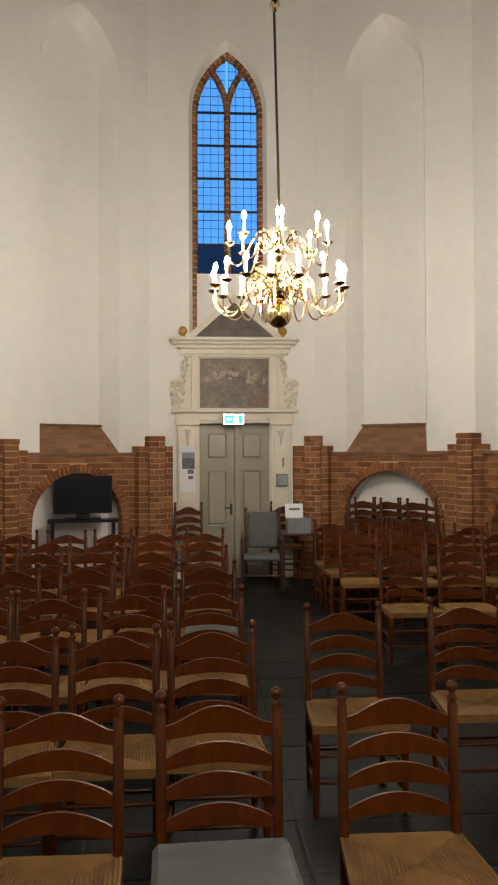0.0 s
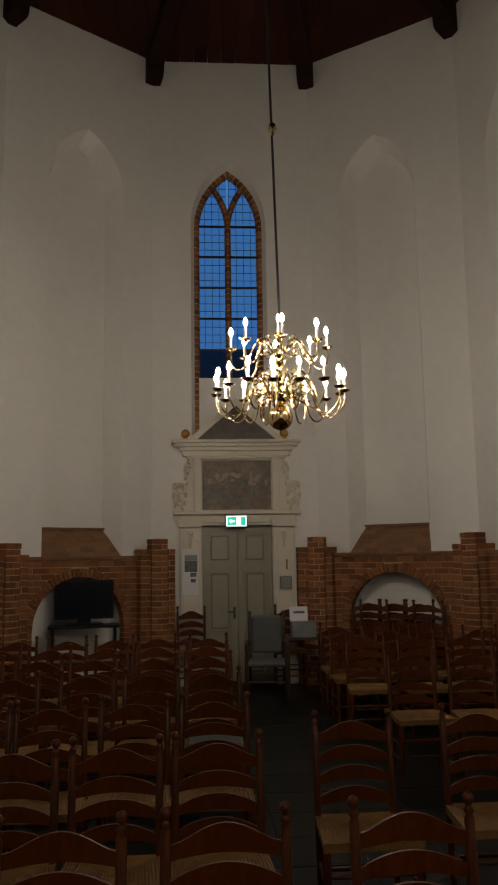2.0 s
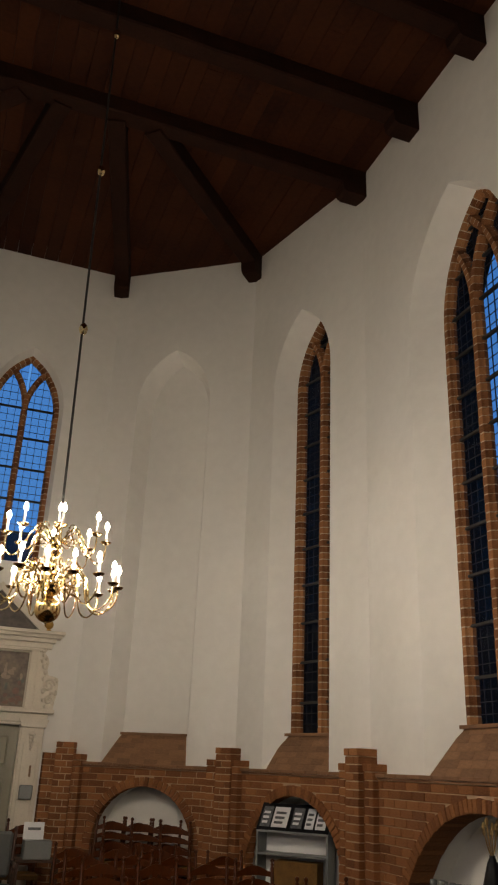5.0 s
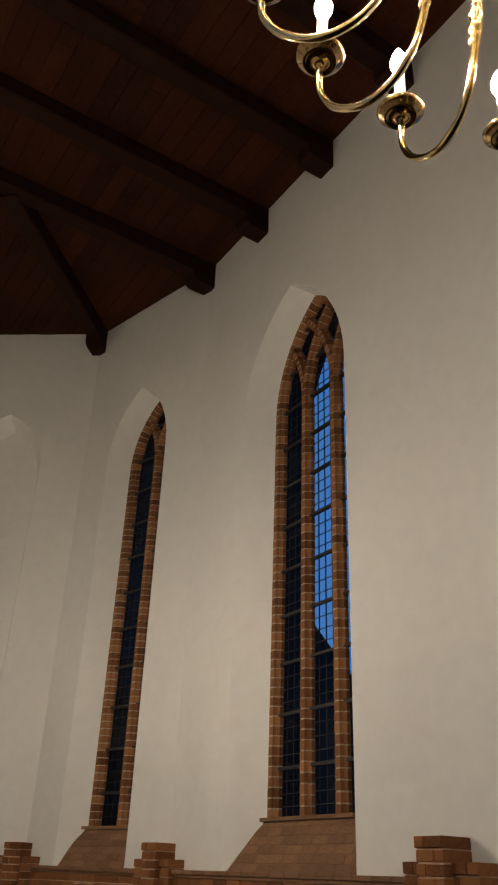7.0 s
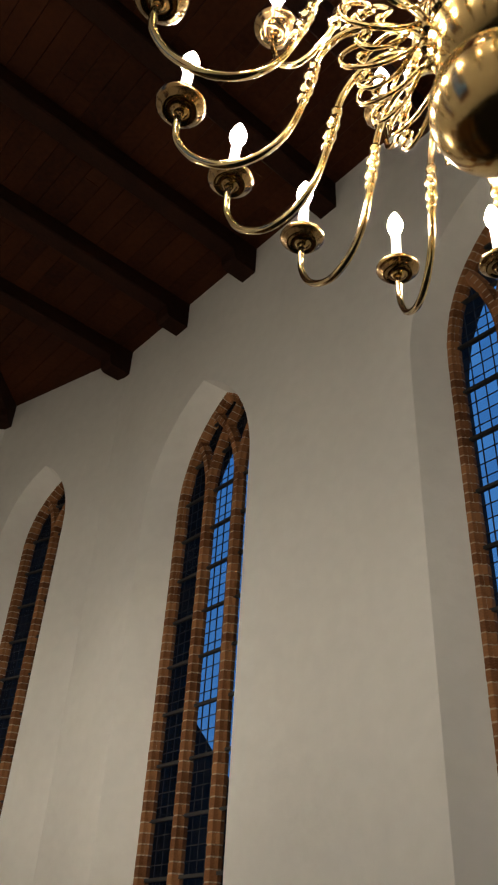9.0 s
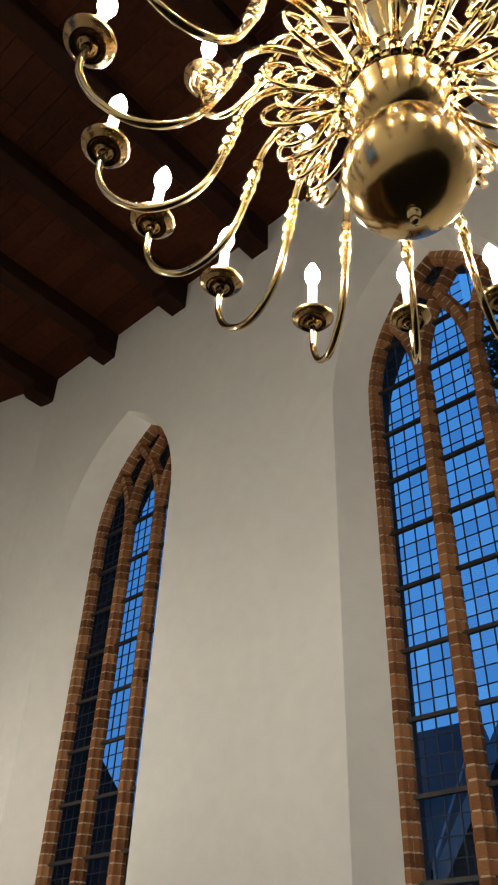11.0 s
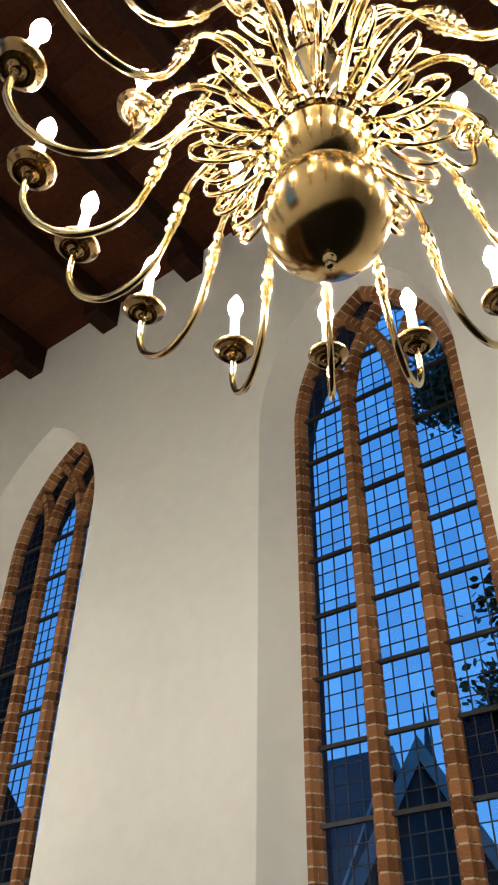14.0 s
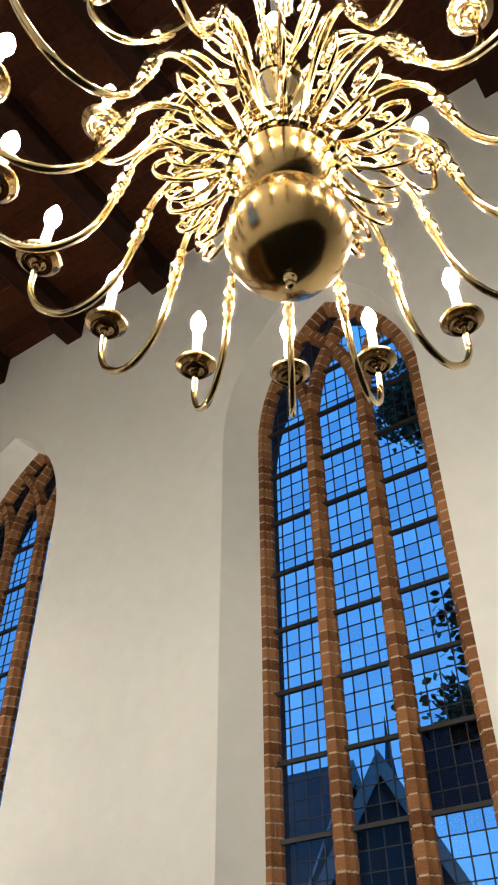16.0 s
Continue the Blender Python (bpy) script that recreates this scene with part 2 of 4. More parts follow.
def segmental(c, w, zb, zs, rise, n=16):
    """The outline of an opening under a flat round arch."""
    r = (w * w + rise * rise) / (2 * rise)
    a = math.asin(min(1, w / r))
    if rise > w * 0.98:
        a = math.pi / 2
    return [(c - w, zb)] + [(c + r * math.sin(-a + 2 * a * i / n), zs + rise - r + r * math.cos(-a + 2 * a * i / n)) for i in range(n + 1)] + [(c + w, zb)]


def face_with_holes(bm, rect, holes, d):
    """A flat face at depth d with holes cut into it; gives the holes' vertices."""
    loops = []
    for outline in [rect] + holes:
        vs = [bm.verts.new((x, d, z)) for x, z in outline]
        loops.append(vs)
    edges = [bm.edges.new((vs[i], vs[(i + 1) % len(vs)])) for vs in loops for i in range(len(vs))]
    bmesh.ops.triangle_fill(bm, use_beauty=True, use_dissolve=False, edges=edges, normal=(0, -1, 0))
    return loops[1:]


def bridge(bm, a, b):
    for i in range(len(a)):
        j = (i + 1) % len(a)
        bm.faces.new((a[i], a[j], b[j], b[i]))


def splayed(outline, by):
    """An outline widened to both sides, for the outer reveal of a window."""
    c = (outline[0][0] + outline[-1][0]) / 2
    w = abs(outline[0][0] - c)
    top = max(z for x, z in outline)
    return [(x + (x - c) / w * by, z + by * max(0.0, 1 - (top - z) / 1.5)) for x, z in outline]


def wall_bm(length, z0, z1, thick, openings):
    """A plastered wall; openings: (front outline, back outline, depth, blind, outer splay)."""
    bm = bmesh.new()
    rect = [(0, z0), (length, z0), (length, z1), (0, z1)]
    fronts = face_with_holes(bm, rect, [o[0] for o in openings], 0.0)
    open_through = [o for o in openings if not o[3]]
    backs = face_with_holes(bm, rect, [splayed(o[1], o[4]) for o in open_through], thick)
    k = 0
    for o, fl in zip(openings, fronts):
        mid = [bm.verts.new((x, o[2], z)) for x, z in o[1]]
        bridge(bm, fl, mid)
        if o[3]:
            bm.faces.new(mid)
        else:
            bridge(bm, mid, backs[k])
            k += 1
    corners = [[bm.verts.new((x, d, z)) for x, z in rect] for d in (0.0, thick)]
    bridge(bm, corners[0], corners[1])
    return bm


def frame_of(a, b):
    """The pose of a wall from a to b: x runs along it, y points out of the room."""
    a, b = Vector((*a, 0)), Vector((*b, 0))
    return Matrix.Translation(a) @ Matrix.Rotation(math.atan2((b - a).y, (b - a).x), 4, "Z"), (b - a).length


UNIT = {}


def unit_brick(material, bevel=0.06):
    """One mesh, shared by all pieces of a material: a block of size 1 with worn edges."""
    key = (material.name, bevel)
    if key not in UNIT:
        bm = bmesh.new()
        for y, s in ((-0.5, 1 - bevel * 2), (-0.5 + bevel, 1.0), (0.5, 1.0)):
            for x, z in ((-0.5, -0.5), (0.5, -0.5), (0.5, 0.5), (-0.5, 0.5)):
                bm.verts.new((x * (1 - (1 - s) * 0.5), y, z * s))
        bm.verts.ensure_lookup_table()
        v = bm.verts
        bm.faces.new([v[0], v[1], v[2], v[3]])
        bm.faces.new([v[11], v[10], v[9], v[8]])
        for r in (0, 4):
            for i in range(4):
                j = (i + 1) % 4
                bm.faces.new((v[r + i], v[r + 4 + i], v[r + 4 + j], v[r + j]))
        UNIT[key] = mesh_of(bm, "brick", material)
    return UNIT[key]


def moulded_brick(material, flat_l, flat_r, chamfer):
    """One mesh, shared: a moulded jamb or mullion brick of size 1, its front edges cut off at a slope with a soft hollow."""
    key = (material.name, flat_l, flat_r, chamfer)
    if key not in UNIT:
        bm, c = bmesh.new(), -0.5 + chamfer
        prof = [(-0.5, 0.5), (0.5, 0.5)]
        prof += [(0.5, c), ((0.5 + flat_r) / 2 - 0.03, (c - 0.5) / 2 + 0.05), (flat_r, -0.5)] if flat_r < 0.5 else [(0.5, -0.5)]
        prof += [(-flat_l, -0.5), (-(0.5 + flat_l) / 2 + 0.03, (c - 0.5) / 2 + 0.05), (-0.5, c)] if flat_l < 0.5 else [(-0.5, -0.5)]
        rings = [[bm.verts.new((x * k, y * k + (0.5 - 0.5 * k), z)) for x, y in prof] for z, k in ((-0.5, 0.985), (-0.44, 1.0), (0.44, 1.0), (0.5, 0.985))]
        for a, b in zip(rings, rings[1:]):
            for i in range(len(prof)):
                j = (i + 1) % len(prof)
                bm.faces.new((a[i], a[j], b[j], b[i]))
        bm.faces.new(rings[0])
        bm.faces.new(list(reversed(rings[-1])))
        UNIT[key] = mesh_of(bm, "brick", material)
    return UNIT[key]


rng = random.Random(4)


def brick(parent, x, y, z, sx, sy, sz, tilt=0.0, material=None, name="brick", lean=0.0):
    ob = new(name, unit_brick(material or BRICK))
    ob.parent = parent
    ob.matrix_basis = Matrix.Translation((x, y, z)) @ Matrix.Rotation(tilt, 4, "Y") @ Matrix.Rotation(lean, 4, "X") @ Matrix.Diagonal((sx, sy, sz, 1))
    return ob

# ---- plan: a hall whose far end is half a decagon ----
XC, EAVE, LEDGE = 0.56, 9.62, 1.84
V1, V2, V3, V4 = (1.81, 11.88), (3.74, 10.47), (4.38, 8.0), (4.38, -15.0)
U1, U2, U3, U4 = [(2 * 0.585 - x, y) for x, y in (V1, V2, V3, V4)]
GLAZE = 0.42


def pointed_path(c, w, zs, za, n=12):
    return pointed(c, w, zs, zs, za, n)[1:-1]


# ---- floor ----
bm = box(U4[0] - 1, V4[1] - 1, -0.3, V4[0] + 1, 13.2, -0.006)
floor = solid("floor", bm, FLOORJOINT, Matrix(), "dark grey worn stone slab floor", "floor", kind="structure")
for i in range(-3, 6):
    for j in range(3, 24):
        o = brick(floor, 0.26 + i * 0.5, 0.25 + j * 0.5, -0.018, 0.492, 0.035, 0.492, material=FLOOR, name="slab")
        o.matrix_basis = Matrix.Translation((0.26 + i * 0.5 + rng.uniform(-.002, .002), 0.25 + j * 0.5, -0.018 + rng.uniform(-.0015, .0015))) @ Matrix.Rotation(radians(-90), 4, "X") @ Matrix.Diagonal((0.494, 0.034, 0.494, 1))


# ---- brick parts ----
def brick_run(parent, path, width, depth, d_front, course, gap=0.011, name="brick", material=None, mould=None):
    """Bricks laid one on the other along a path of (x, z), each across the path."""
    pts = [Vector((x, z)) for x, z in path]
    acc, out = [0.0], 0
    for a, b in zip(pts, pts[1:]):
        acc.append(acc[-1] + (b - a).length)
    n = max(1, round(acc[-1] / course))
    step = acc[-1] / n
    for k in range(n):
        at = (k + 0.5) * step
        i = max(j for j in range(len(acc) - 1) if acc[j] <= at + 1e-9)
        q = (at - acc[i]) / max(1e-9, acc[i + 1] - acc[i])
        p, d = pts[i].lerp(pts[i + 1], q), (pts[i + 1] - pts[i]).normalized()
        tilt = math.atan2(d.x, d.y)
        jog = rng.uniform(-0.0015, 0.0015) if mould else rng.uniform(-0.004, 0.004)
        o = brick(parent, p.x, d_front + depth / 2 + jog, p.y, width * (rng.uniform(0.985, 1.005) if mould else rng.uniform(0.97, 1.01)), depth, step - gap * rng.uniform(0.8, 1.25), tilt + rng.uniform(-0.012, 0.012), material, name)
        if mould:
            o.data = mould


def swept(path, width, d0, d1, bm=None, aside=0.0):
    """The mortar bed behind a run of bricks, moved aside across the path."""
    bm = bm or bmesh.new()
    pts = [Vector((x, z)) for x, z in path]
    rings = []
    for i, p in enumerate(pts):
        d = (pts[min(i + 1, len(pts) - 1)] - pts[max(i - 1, 0)]).normalized()
        s = Vector((d.y, -d.x)) * width / 2
        p = p + Vector((d.y, -d.x)) * aside
        rings.append([bm.verts.new(v) for v in ((p.x - s.x, d0, p.y - s.y), (p.x + s.x, d0, p.y + s.y), (p.x + s.x, d1, p.y + s.y), (p.x - s.x, d1, p.y - s.y))])
    for a, b in zip(rings, rings[1:]):
        for k in range(4):
            bm.faces.new((a[k], a[(k + 1) % 4], b[(k + 1) % 4], b[k]))
    bm.faces.new(rings[0])
    bm.faces.new(list(reversed(rings[-1])))
    return bm


def inside(x, z, outline):
    hit, n = False, len(outline)
    for i in range(n):
        (x0, z0), (x1, z1) = outline[i], outline[(i + 1) % n]
        if (z0 > z) != (z1 > z) and x < (x1 - x0) * (z - z0) / (z1 - z0) + x0:
            hit = not hit
    return hit


def church_window(name, frame_m, c, w, zb, zs, za, depth, lights, label, panes_from=None, panes_to=None, first_bar=None, cols=4, rows=3, course=0.09, jamb=0.12, mull=0.125, bar_step=0.49, glaze_from=None, dark=None, bar_to=None):
    """Brick jambs, mullions and crossing tracery, iron bars and leaded panes, set at a depth in a wall's opening."""
    win = thing(name, frame_m, label, "window", kind="structure")
    h = za - zs
    r = (w * w + h * h) / (2 * w)
    wi = w - jamb / 2
    hi = math.sqrt(max(0.01, r * r - (r - w) ** 2)) - jamb * 0.5
    outer = [(c - wi, zb)] + pointed_path(c, wi, zs, zs + hi) + [(c + wi, zb)]
    runs = [(outer, jamb)]
    zb = glaze_from or zb
    light = (2 * w - 2 * jamb - (lights - 1) * mull) / lights
    ri = (wi * wi + hi * hi) / (2 * wi)
    for k in range(1, lights):
        x = c - w + jamb + k * light + (k - 0.5) * mull
        runs.append(([(x, zb), (x, zs)], mull))
        for sgn in (-1, 1):
            path = []
            for i in range(40):
                a = i * 0.035
                p = (x + sgn * (ri - ri * math.cos(a)), zs + ri * math.sin(a))
                near = (ri - wi) + (c - p[0]) if sgn < 0 else (ri - wi) + (p[0] - c)
                if math.hypot(near, p[1] - zs) > ri:
                    break
                path.append(p)
            if len(path) > 3:
                runs.append((path, mull * 0.92))
    bed = bmesh.new()
    for path, width in runs:
        for right, at in ((0.13, 0.003), (0.29, 0.030), (0.47, 0.056)):
            left = 0.49 if path is outer else right + 0.07 * (at < 0.01)
            right += 0.07 * (at < 0.01 and path is not outer)
            swept(path, (left + right) * width, depth + at, depth + 0.097 + at * 0.01, bed, (right - left) / 2 * width)
    part("mortar_bed", bed, MORTAR, win)
    for path, width in runs:
        mould = moulded_brick(BRICK, 0.5, 0.16, 0.55) if path is outer else moulded_brick(BRICK, 0.24, 0.24, 0.55)
        brick_run(win, path, width, 0.10, depth, course, 0.012, mould=mould)
    # leaded glazing
    limit = pointed(c, w - 0.02, zb, zs, za - 0.02)
    zg = depth + 0.092
    first = first_bar if first_bar is not None else zb + 0.49
    bars, z = [], first
    while z > zb + 0.2:
        z -= bar_step
    z += bar_step
    while z < (bar_to or za - 0.15):
        bars.append(z)
        z += bar_step
    for z in bars:
        xs = [c - w + 0.02 + i * 0.02 for i in range(int(2 * w / 0.02))]
        xs = [x for x in xs if inside(x, z, limit)]
        if xs:
            part("saddle_bar", box(xs[0], zg - 0.045, z - 0.014, xs[-1], zg - 0.012, z + 0.014), IRON, win, "black iron saddle bar")
    joined, dim, lead, pane_mesh = bmesh.new(), bmesh.new(), bmesh.new(), None
    pw, ph = light / cols, bar_step / rows
    edges = [zb] + bars + [za]
    for k in range(lights):
        x0 = c - w + jamb + k * (light + mull) - 0.03
        pw = (light + 0.06) / cols
        for b0, b1 in zip(edges, edges[1:]):
            n = max(1, round((b1 - b0) / ph))
            for i in range(cols):
                for j in range(n):
                    px, pz, hh = x0 + (i + 0.5) * pw, b0 + (j + 0.5) * (b1 - b0) / n, (b1 - b0) / n
                    if not inside(px, pz - hh * 0.4, limit):
                        continue
                    if dark and k == dark[0] and dark[1] < pz < dark[2]:
                        box(px - pw / 2, zg - 0.0015, pz - hh / 2, px + pw / 2, zg + 0.0015, pz + hh / 2, dim)
                    elif panes_from is not None and panes_from <= pz <= panes_to:
                        if pane_mesh is None:
                            pane_mesh = mesh_of(box(-0.5, -0.5, -0.5, 0.5, 0.5, 0.5), "pane", GLASS)
                        o = part("pane", pane_mesh, None, win, m=Matrix.Translation((px, zg, pz)) @ Matrix.Rotation(rng.uniform(-.012, .012), 4, "Z") @ Matrix.Rotation(rng.uniform(-.012, .012), 4, "X") @ Matrix.Diagonal((pw, 0.003, hh, 1)))
                        o.visible_shadow = False
                    else:
                        box(px - pw / 2, zg - 0.0015, pz - hh / 2, px + pw / 2, zg + 0.0015, pz + hh / 2, joined)
                    box(px - pw / 2 - 0.0033, zg - 0.006, pz - hh / 2, px - pw / 2 + 0.0033, zg + 0.006, pz + hh / 2, lead)
                    box(px - pw / 2, zg - 0.005, pz - hh / 2 - 0.003, px + pw / 2, zg + 0.005, pz - hh / 2 + 0.003, lead)
    # vent panes: reflection coloured into the glass
    if dark:
        tagged(part("vent_glazing", dim, GLASS_DIM, win, "hinged vent panes, their dark reflection put into the tint"), kind="stuff").visible_shadow = False
    part("lead_cames", lead, LEAD, win, "black lead lattice")
    tagged(part("glazing", joined, GLASS, win, "small old leaded panes"), kind="stuff").visible_shadow = False
    return win


def sill(frame_m, c, wf, wb, depth, z_back, label):
    """A sloping brick sill from the ledge up to the foot of a recess."""
    s = thing("window_sill", frame_m, label, "sill", kind="structure")
    bm = bmesh.new()
    z0 = LEDGE - 0.005
    a = [bm.verts.new(v) for v in ((c - wf, -0.02, z0), (c + wf, -0.02, z0), (c + wb, depth, z_back), (c - wb, depth, z_back), (c - wf, depth, z0 - 0.05), (c + wf, depth, z0 - 0.05))]
    for f in ((0, 1, 2, 3), (0, 3, 4), (1, 5, 2), (3, 2, 5, 4), (0, 4, 5, 1)):
        bm.faces.new([a[i] for i in f])
    part("sill_bed", bm, TILE, s)
    lean = math.atan2(z_back - z0, depth + 0.02)
    length = math.hypot(z_back - z0, depth + 0.02)
    rows = max(4, round(length / 0.085))
    for j in range(rows):
        q = (j + 0.5) / rows
        half = wf + (wb - wf) * (j + 1) / rows - 0.002
        d, z = -0.02 + q * (depth + 0.02), z0 + q * (z_back - z0)
        n = max(2, round(2 * half / 0.21))
        cuts = [-half] + [-half + 2 * half * (i + (0.5 if j % 2 else 0.0)) / n for i in range(0 if j % 2 else 1, n)] + [half]
        for x0, x1 in zip(cuts, cuts[1:]):
            brick(s, c + (x0 + x1) / 2, d + 0.011 * math.sin(lean), z - 0.011 * math.cos(lean), x1 - x0 - 0.008, 0.03, length / rows - 0.008, lean=-(math.pi / 2 - lean), material=TILE, name="sill_brick")
    part("sill_edge", box(c - wb - 0.01, depth - 0.05, z_back - 0.02, c + wb + 0.01, depth - 0.005, z_back + 0.012), TILE, s)
    return s


def arch_outline(c, w):
    return segmental(c, w, 0.0, LEDGE - 0.27 - min(w * 0.98, 0.72), min(w * 0.98, 0.72))


def wainscot(frame_m, x0, x1, c, w, label, pieces=True):
    """Low brick wall with a round-arched niche and a moulded ledge."""
    m = thing("brick_wainscot", frame_m, label, "brick wall", kind="structure")
    arch = arch_outline(c, w)
    bm = bmesh.new()
    out = [(x0, 0.0), (x0, LEDGE - 0.06), (x1, LEDGE - 0.06), (x1, 0.0)] + [p for p in reversed(arch)]
    prism(out, -0.088, -0.002, bm)
    part("mortar_bed", bm, REDMORTAR, m)
    mould = bmesh.new()
    box(x0, -0.128, LEDGE - 0.035, x1, 0.004, LEDGE - 0.004, mould)
    box(x0, -0.115, LEDGE - 0.058, x1, -0.002, LEDGE - 0.036, mould)
    part("ledge", mould, TILE, m, "rounded brick ledge")
    count = round((x1 - x0) / 0.215)
    for k in range(count):
        w_ = (x1 - x0) / count
        brick(m, x0 + (k + 0.5) * w_, -0.068 + rng.uniform(-.002, .002), LEDGE - 0.0165, w_ - 0.007, 0.138, 0.037, material=TILE, name="ledge_brick")
    ring = [(p[0] + (p[0] - c) / w * 0.055, p[1] + (0.055 if 0 < i < len(arch) - 1 else 0) * max(0.0, (p[1] - 0.9) / 0.65)) for i, p in enumerate(arch)]
    if pieces:
        brick_run(m, ring, 0.115, 0.24 if w > 1 else 0.12, -0.112, 0.066, 0.009, material=REDBRICK)
    length, rows = 0.215, 22
    course = (LEDGE - 0.06) / rows
    for j in range(rows):
        z = (j + 0.5) * course
        spans = [(x0, x1)]
        top_ring = LEDGE - 0.27 + 0.115
        if z - course / 2 < top_ring:
            zs, rise = LEDGE - 0.27 - min(w * 0.98, 0.72), min(w * 0.98, 0.72)
            r = (w * w + rise * rise) / (2 * rise)
            zc = zs + rise - r
            half = math.sqrt(max(0.0, (r + 0.10) ** 2 - (z - zc) ** 2)) if z > zs else w + 0.10
            spans = [(x0, c - half), (c + half, x1)]
        for a, b in spans:
            if b - a < 0.03:
                continue
            at = a - (length * 0.5 if j % 2 else 0.0)
            if a > c:
                at = b - math.ceil((b - a) / length) * length - (length * 0.5 if j % 2 else 0.0)
            while at < b - 0.02:
                p, q = max(a, at), min(b, at + length)
                if q - p > 0.035:
                    brick(m, (p + q) / 2, -0.07 + rng.uniform(-.003, .003), z, q - p - 0.010, 0.06, course - 0.010, material=REDBRICK)
                at += length
    return m


def pier(v, frame_a, end_a, frame_b, label, wa=0.33, wb=0.33, rise=0.0):
    """A stepped brick pier over a corner: a tall middle shaft and a lower flank on each wall."""
    p = thing("brick_pier", Matrix.Translation((v[0], v[1], 0)), label, "brick pier", kind="structure")
    da, db = frame_a.to_3x3(), frame_b.to_3x3()
    inward = -((da @ Vector((0, 1, 0))) + (db @ Vector((0, 1, 0)))).normalized()
    ang = math.atan2(inward.y, inward.x) + math.pi / 2

    def block(rot, x0, x1, d0, d1, top, shift):
        base = Matrix.Rotation(rot, 4, "Z")
        bm = box(x0 + 0.012, d0 + 0.012, 0, x1 - 0.012, d1, top - 0.02)
        bm.transform(base)
        part("mortar_bed", bm, REDMORTAR, p)
        n = round(top / 0.0815)
        for k in range(n):
            z = (k + 0.5) * top / n
            cut = x0 + (x1 - x0) * (0.36 if (k + shift) % 2 else 0.66)
            for a, b in ((x0, cut), (cut, x1)):
                o = brick(p, 0, 0, 0, 1, 1, 1, material=REDBRICK)
                cap = 0.012 if k == n - 1 else 0.0
                o.matrix_basis = base @ Matrix.Translation(((a + b) / 2, (d0 + d1) / 2 - cap / 2 + rng.uniform(-.002, .002), z)) @ Matrix.Diagonal((b - a - 0.009, d1 - d0 + cap, top / n - 0.010, 1))
    rot_a, rot_b = math.atan2(da[1][0], da[0][0]), math.atan2(db[1][0], db[0][0])
    block(rot_a, -wa, -0.06, -0.17, 0.0, 1.935 + rise, 0)
    block(rot_b, 0.06, wb, -0.17, 0.0, 1.935 + rise, 1)
    block(ang, -0.125, 0.125, -0.255, 0.02, 2.08 + rise, 0)
    return p


# ---- walls ----
F0, L0 = frame_of(U1, V1)
F1, L1 = frame_of(V1, V2)
F2, L2 = frame_of(V2, V3)
F3, L3 = frame_of(V3, V4)
F4, L4 = frame_of(V4, U4)
F5, L5 = frame_of(U4, U3)
F6, L6 = frame_of(U3, U2)
F7, L7 = frame_of(U2, U1)
WIN = 0.22


def add_wall(name, f, length, openings, label):
    ob = solid(name, wall_bm(length, 0.0, EAVE + 0.25, 0.75, openings), PLASTER, f, label, "wall", kind="structure")
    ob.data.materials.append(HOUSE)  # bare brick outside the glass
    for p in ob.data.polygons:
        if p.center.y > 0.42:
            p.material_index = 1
    return ob


def arch_niche(c, w):
    o = [(x + (x - c) / w * 0.03, z + 0.03 * max(0.0, (z - 0.9) / 0.65)) for x, z in arch_outline(c, w)]
    return (o, o, 0.34, True)


CX = XC - U1[0]
ROUT = pointed(CX - 0.03, 0.58, 3.60, 6.90, 7.97)
RIN = pointed(CX - 0.03, 0.53, 3.62, 6.92, 7.87)
DOOR = [(CX - 0.465, 0.0), (CX - 0.465, 2.265), (CX + 0.565, 2.265), (CX + 0.565, 0.0)]
add_wall("wall_end", F0, L0, [(ROUT, RIN, 0.16, False, 0.16), (DOOR, DOOR, 0.2, True)], "white plastered end wall with a pointed window")
N_F = pointed(1.11, 0.61, LEDGE, 7.15, 8.08)
N_B = pointed(1.13, 0.475, 2.23, 7.10, 7.92)
add_wall("wall_end_right", F1, L1, [(N_F, N_B, 0.30, True), arch_niche(1.196, 0.68)], "white plastered wall with a blind pointed niche")
mirror = lambda o, L: [(L - x, z) for x, z in reversed(o)]
add_wall("wall_end_left", F7, L7, [(mirror(N_F, L7), mirror(N_B, L7), 0.30, True), arch_niche(L7 - 1.196, 0.68)], "white plastered wall with a blind pointed niche")
W1_F, W1_B = pointed(1.23, 0.635, LEDGE, 7.0, 8.10), pointed(1.40, 0.52, 2.25, 6.90, 7.92)
add_wall("wall_corner_right", F2, L2, [(W1_F, W1_B, WIN, False, 0.0), arch_niche(1.34, 0.87)], "white plastered wall with a narrow brick window")
add_wall("wall_corner_left", F6, L6, [], "plain white plastered wall")
W2_F, W2_B = pointed(1.98, 0.945, LEDGE, 6.45, 7.98), pointed(2.175, 0.755, 2.27, 6.45, 7.81)
W3_F, W3_B = pointed(5.935, 0.93, LEDGE, 6.40, 8.00), pointed(6.02, 0.79, 2.27, 6.42, 7.84)
add_wall("wall_right", F3, L3, [(W2_F, W2_B, WIN, False, 0.04), (W3_F, W3_B, WIN, False, 0.15), arch_niche(2.0, 1.2)], "long white plastered wall with tall brick windows")
# unseen back wall, set far behind so the brass mirrors a dimmer room
add_wall("wall_back", F4, L4, [], "plain white plastered wall")
# unseen openings mirrored from the right wall, added to darken the ball's reflection
add_wall("wall_left", F5, L5, [(mirror(W2_F, L5), mirror(W2_B, L5), WIN, False, 0.04), (mirror(W3_F, L5), mirror(W3_B, L5), WIN, False, 0.15)], "long white plastered wall with tall brick windows")

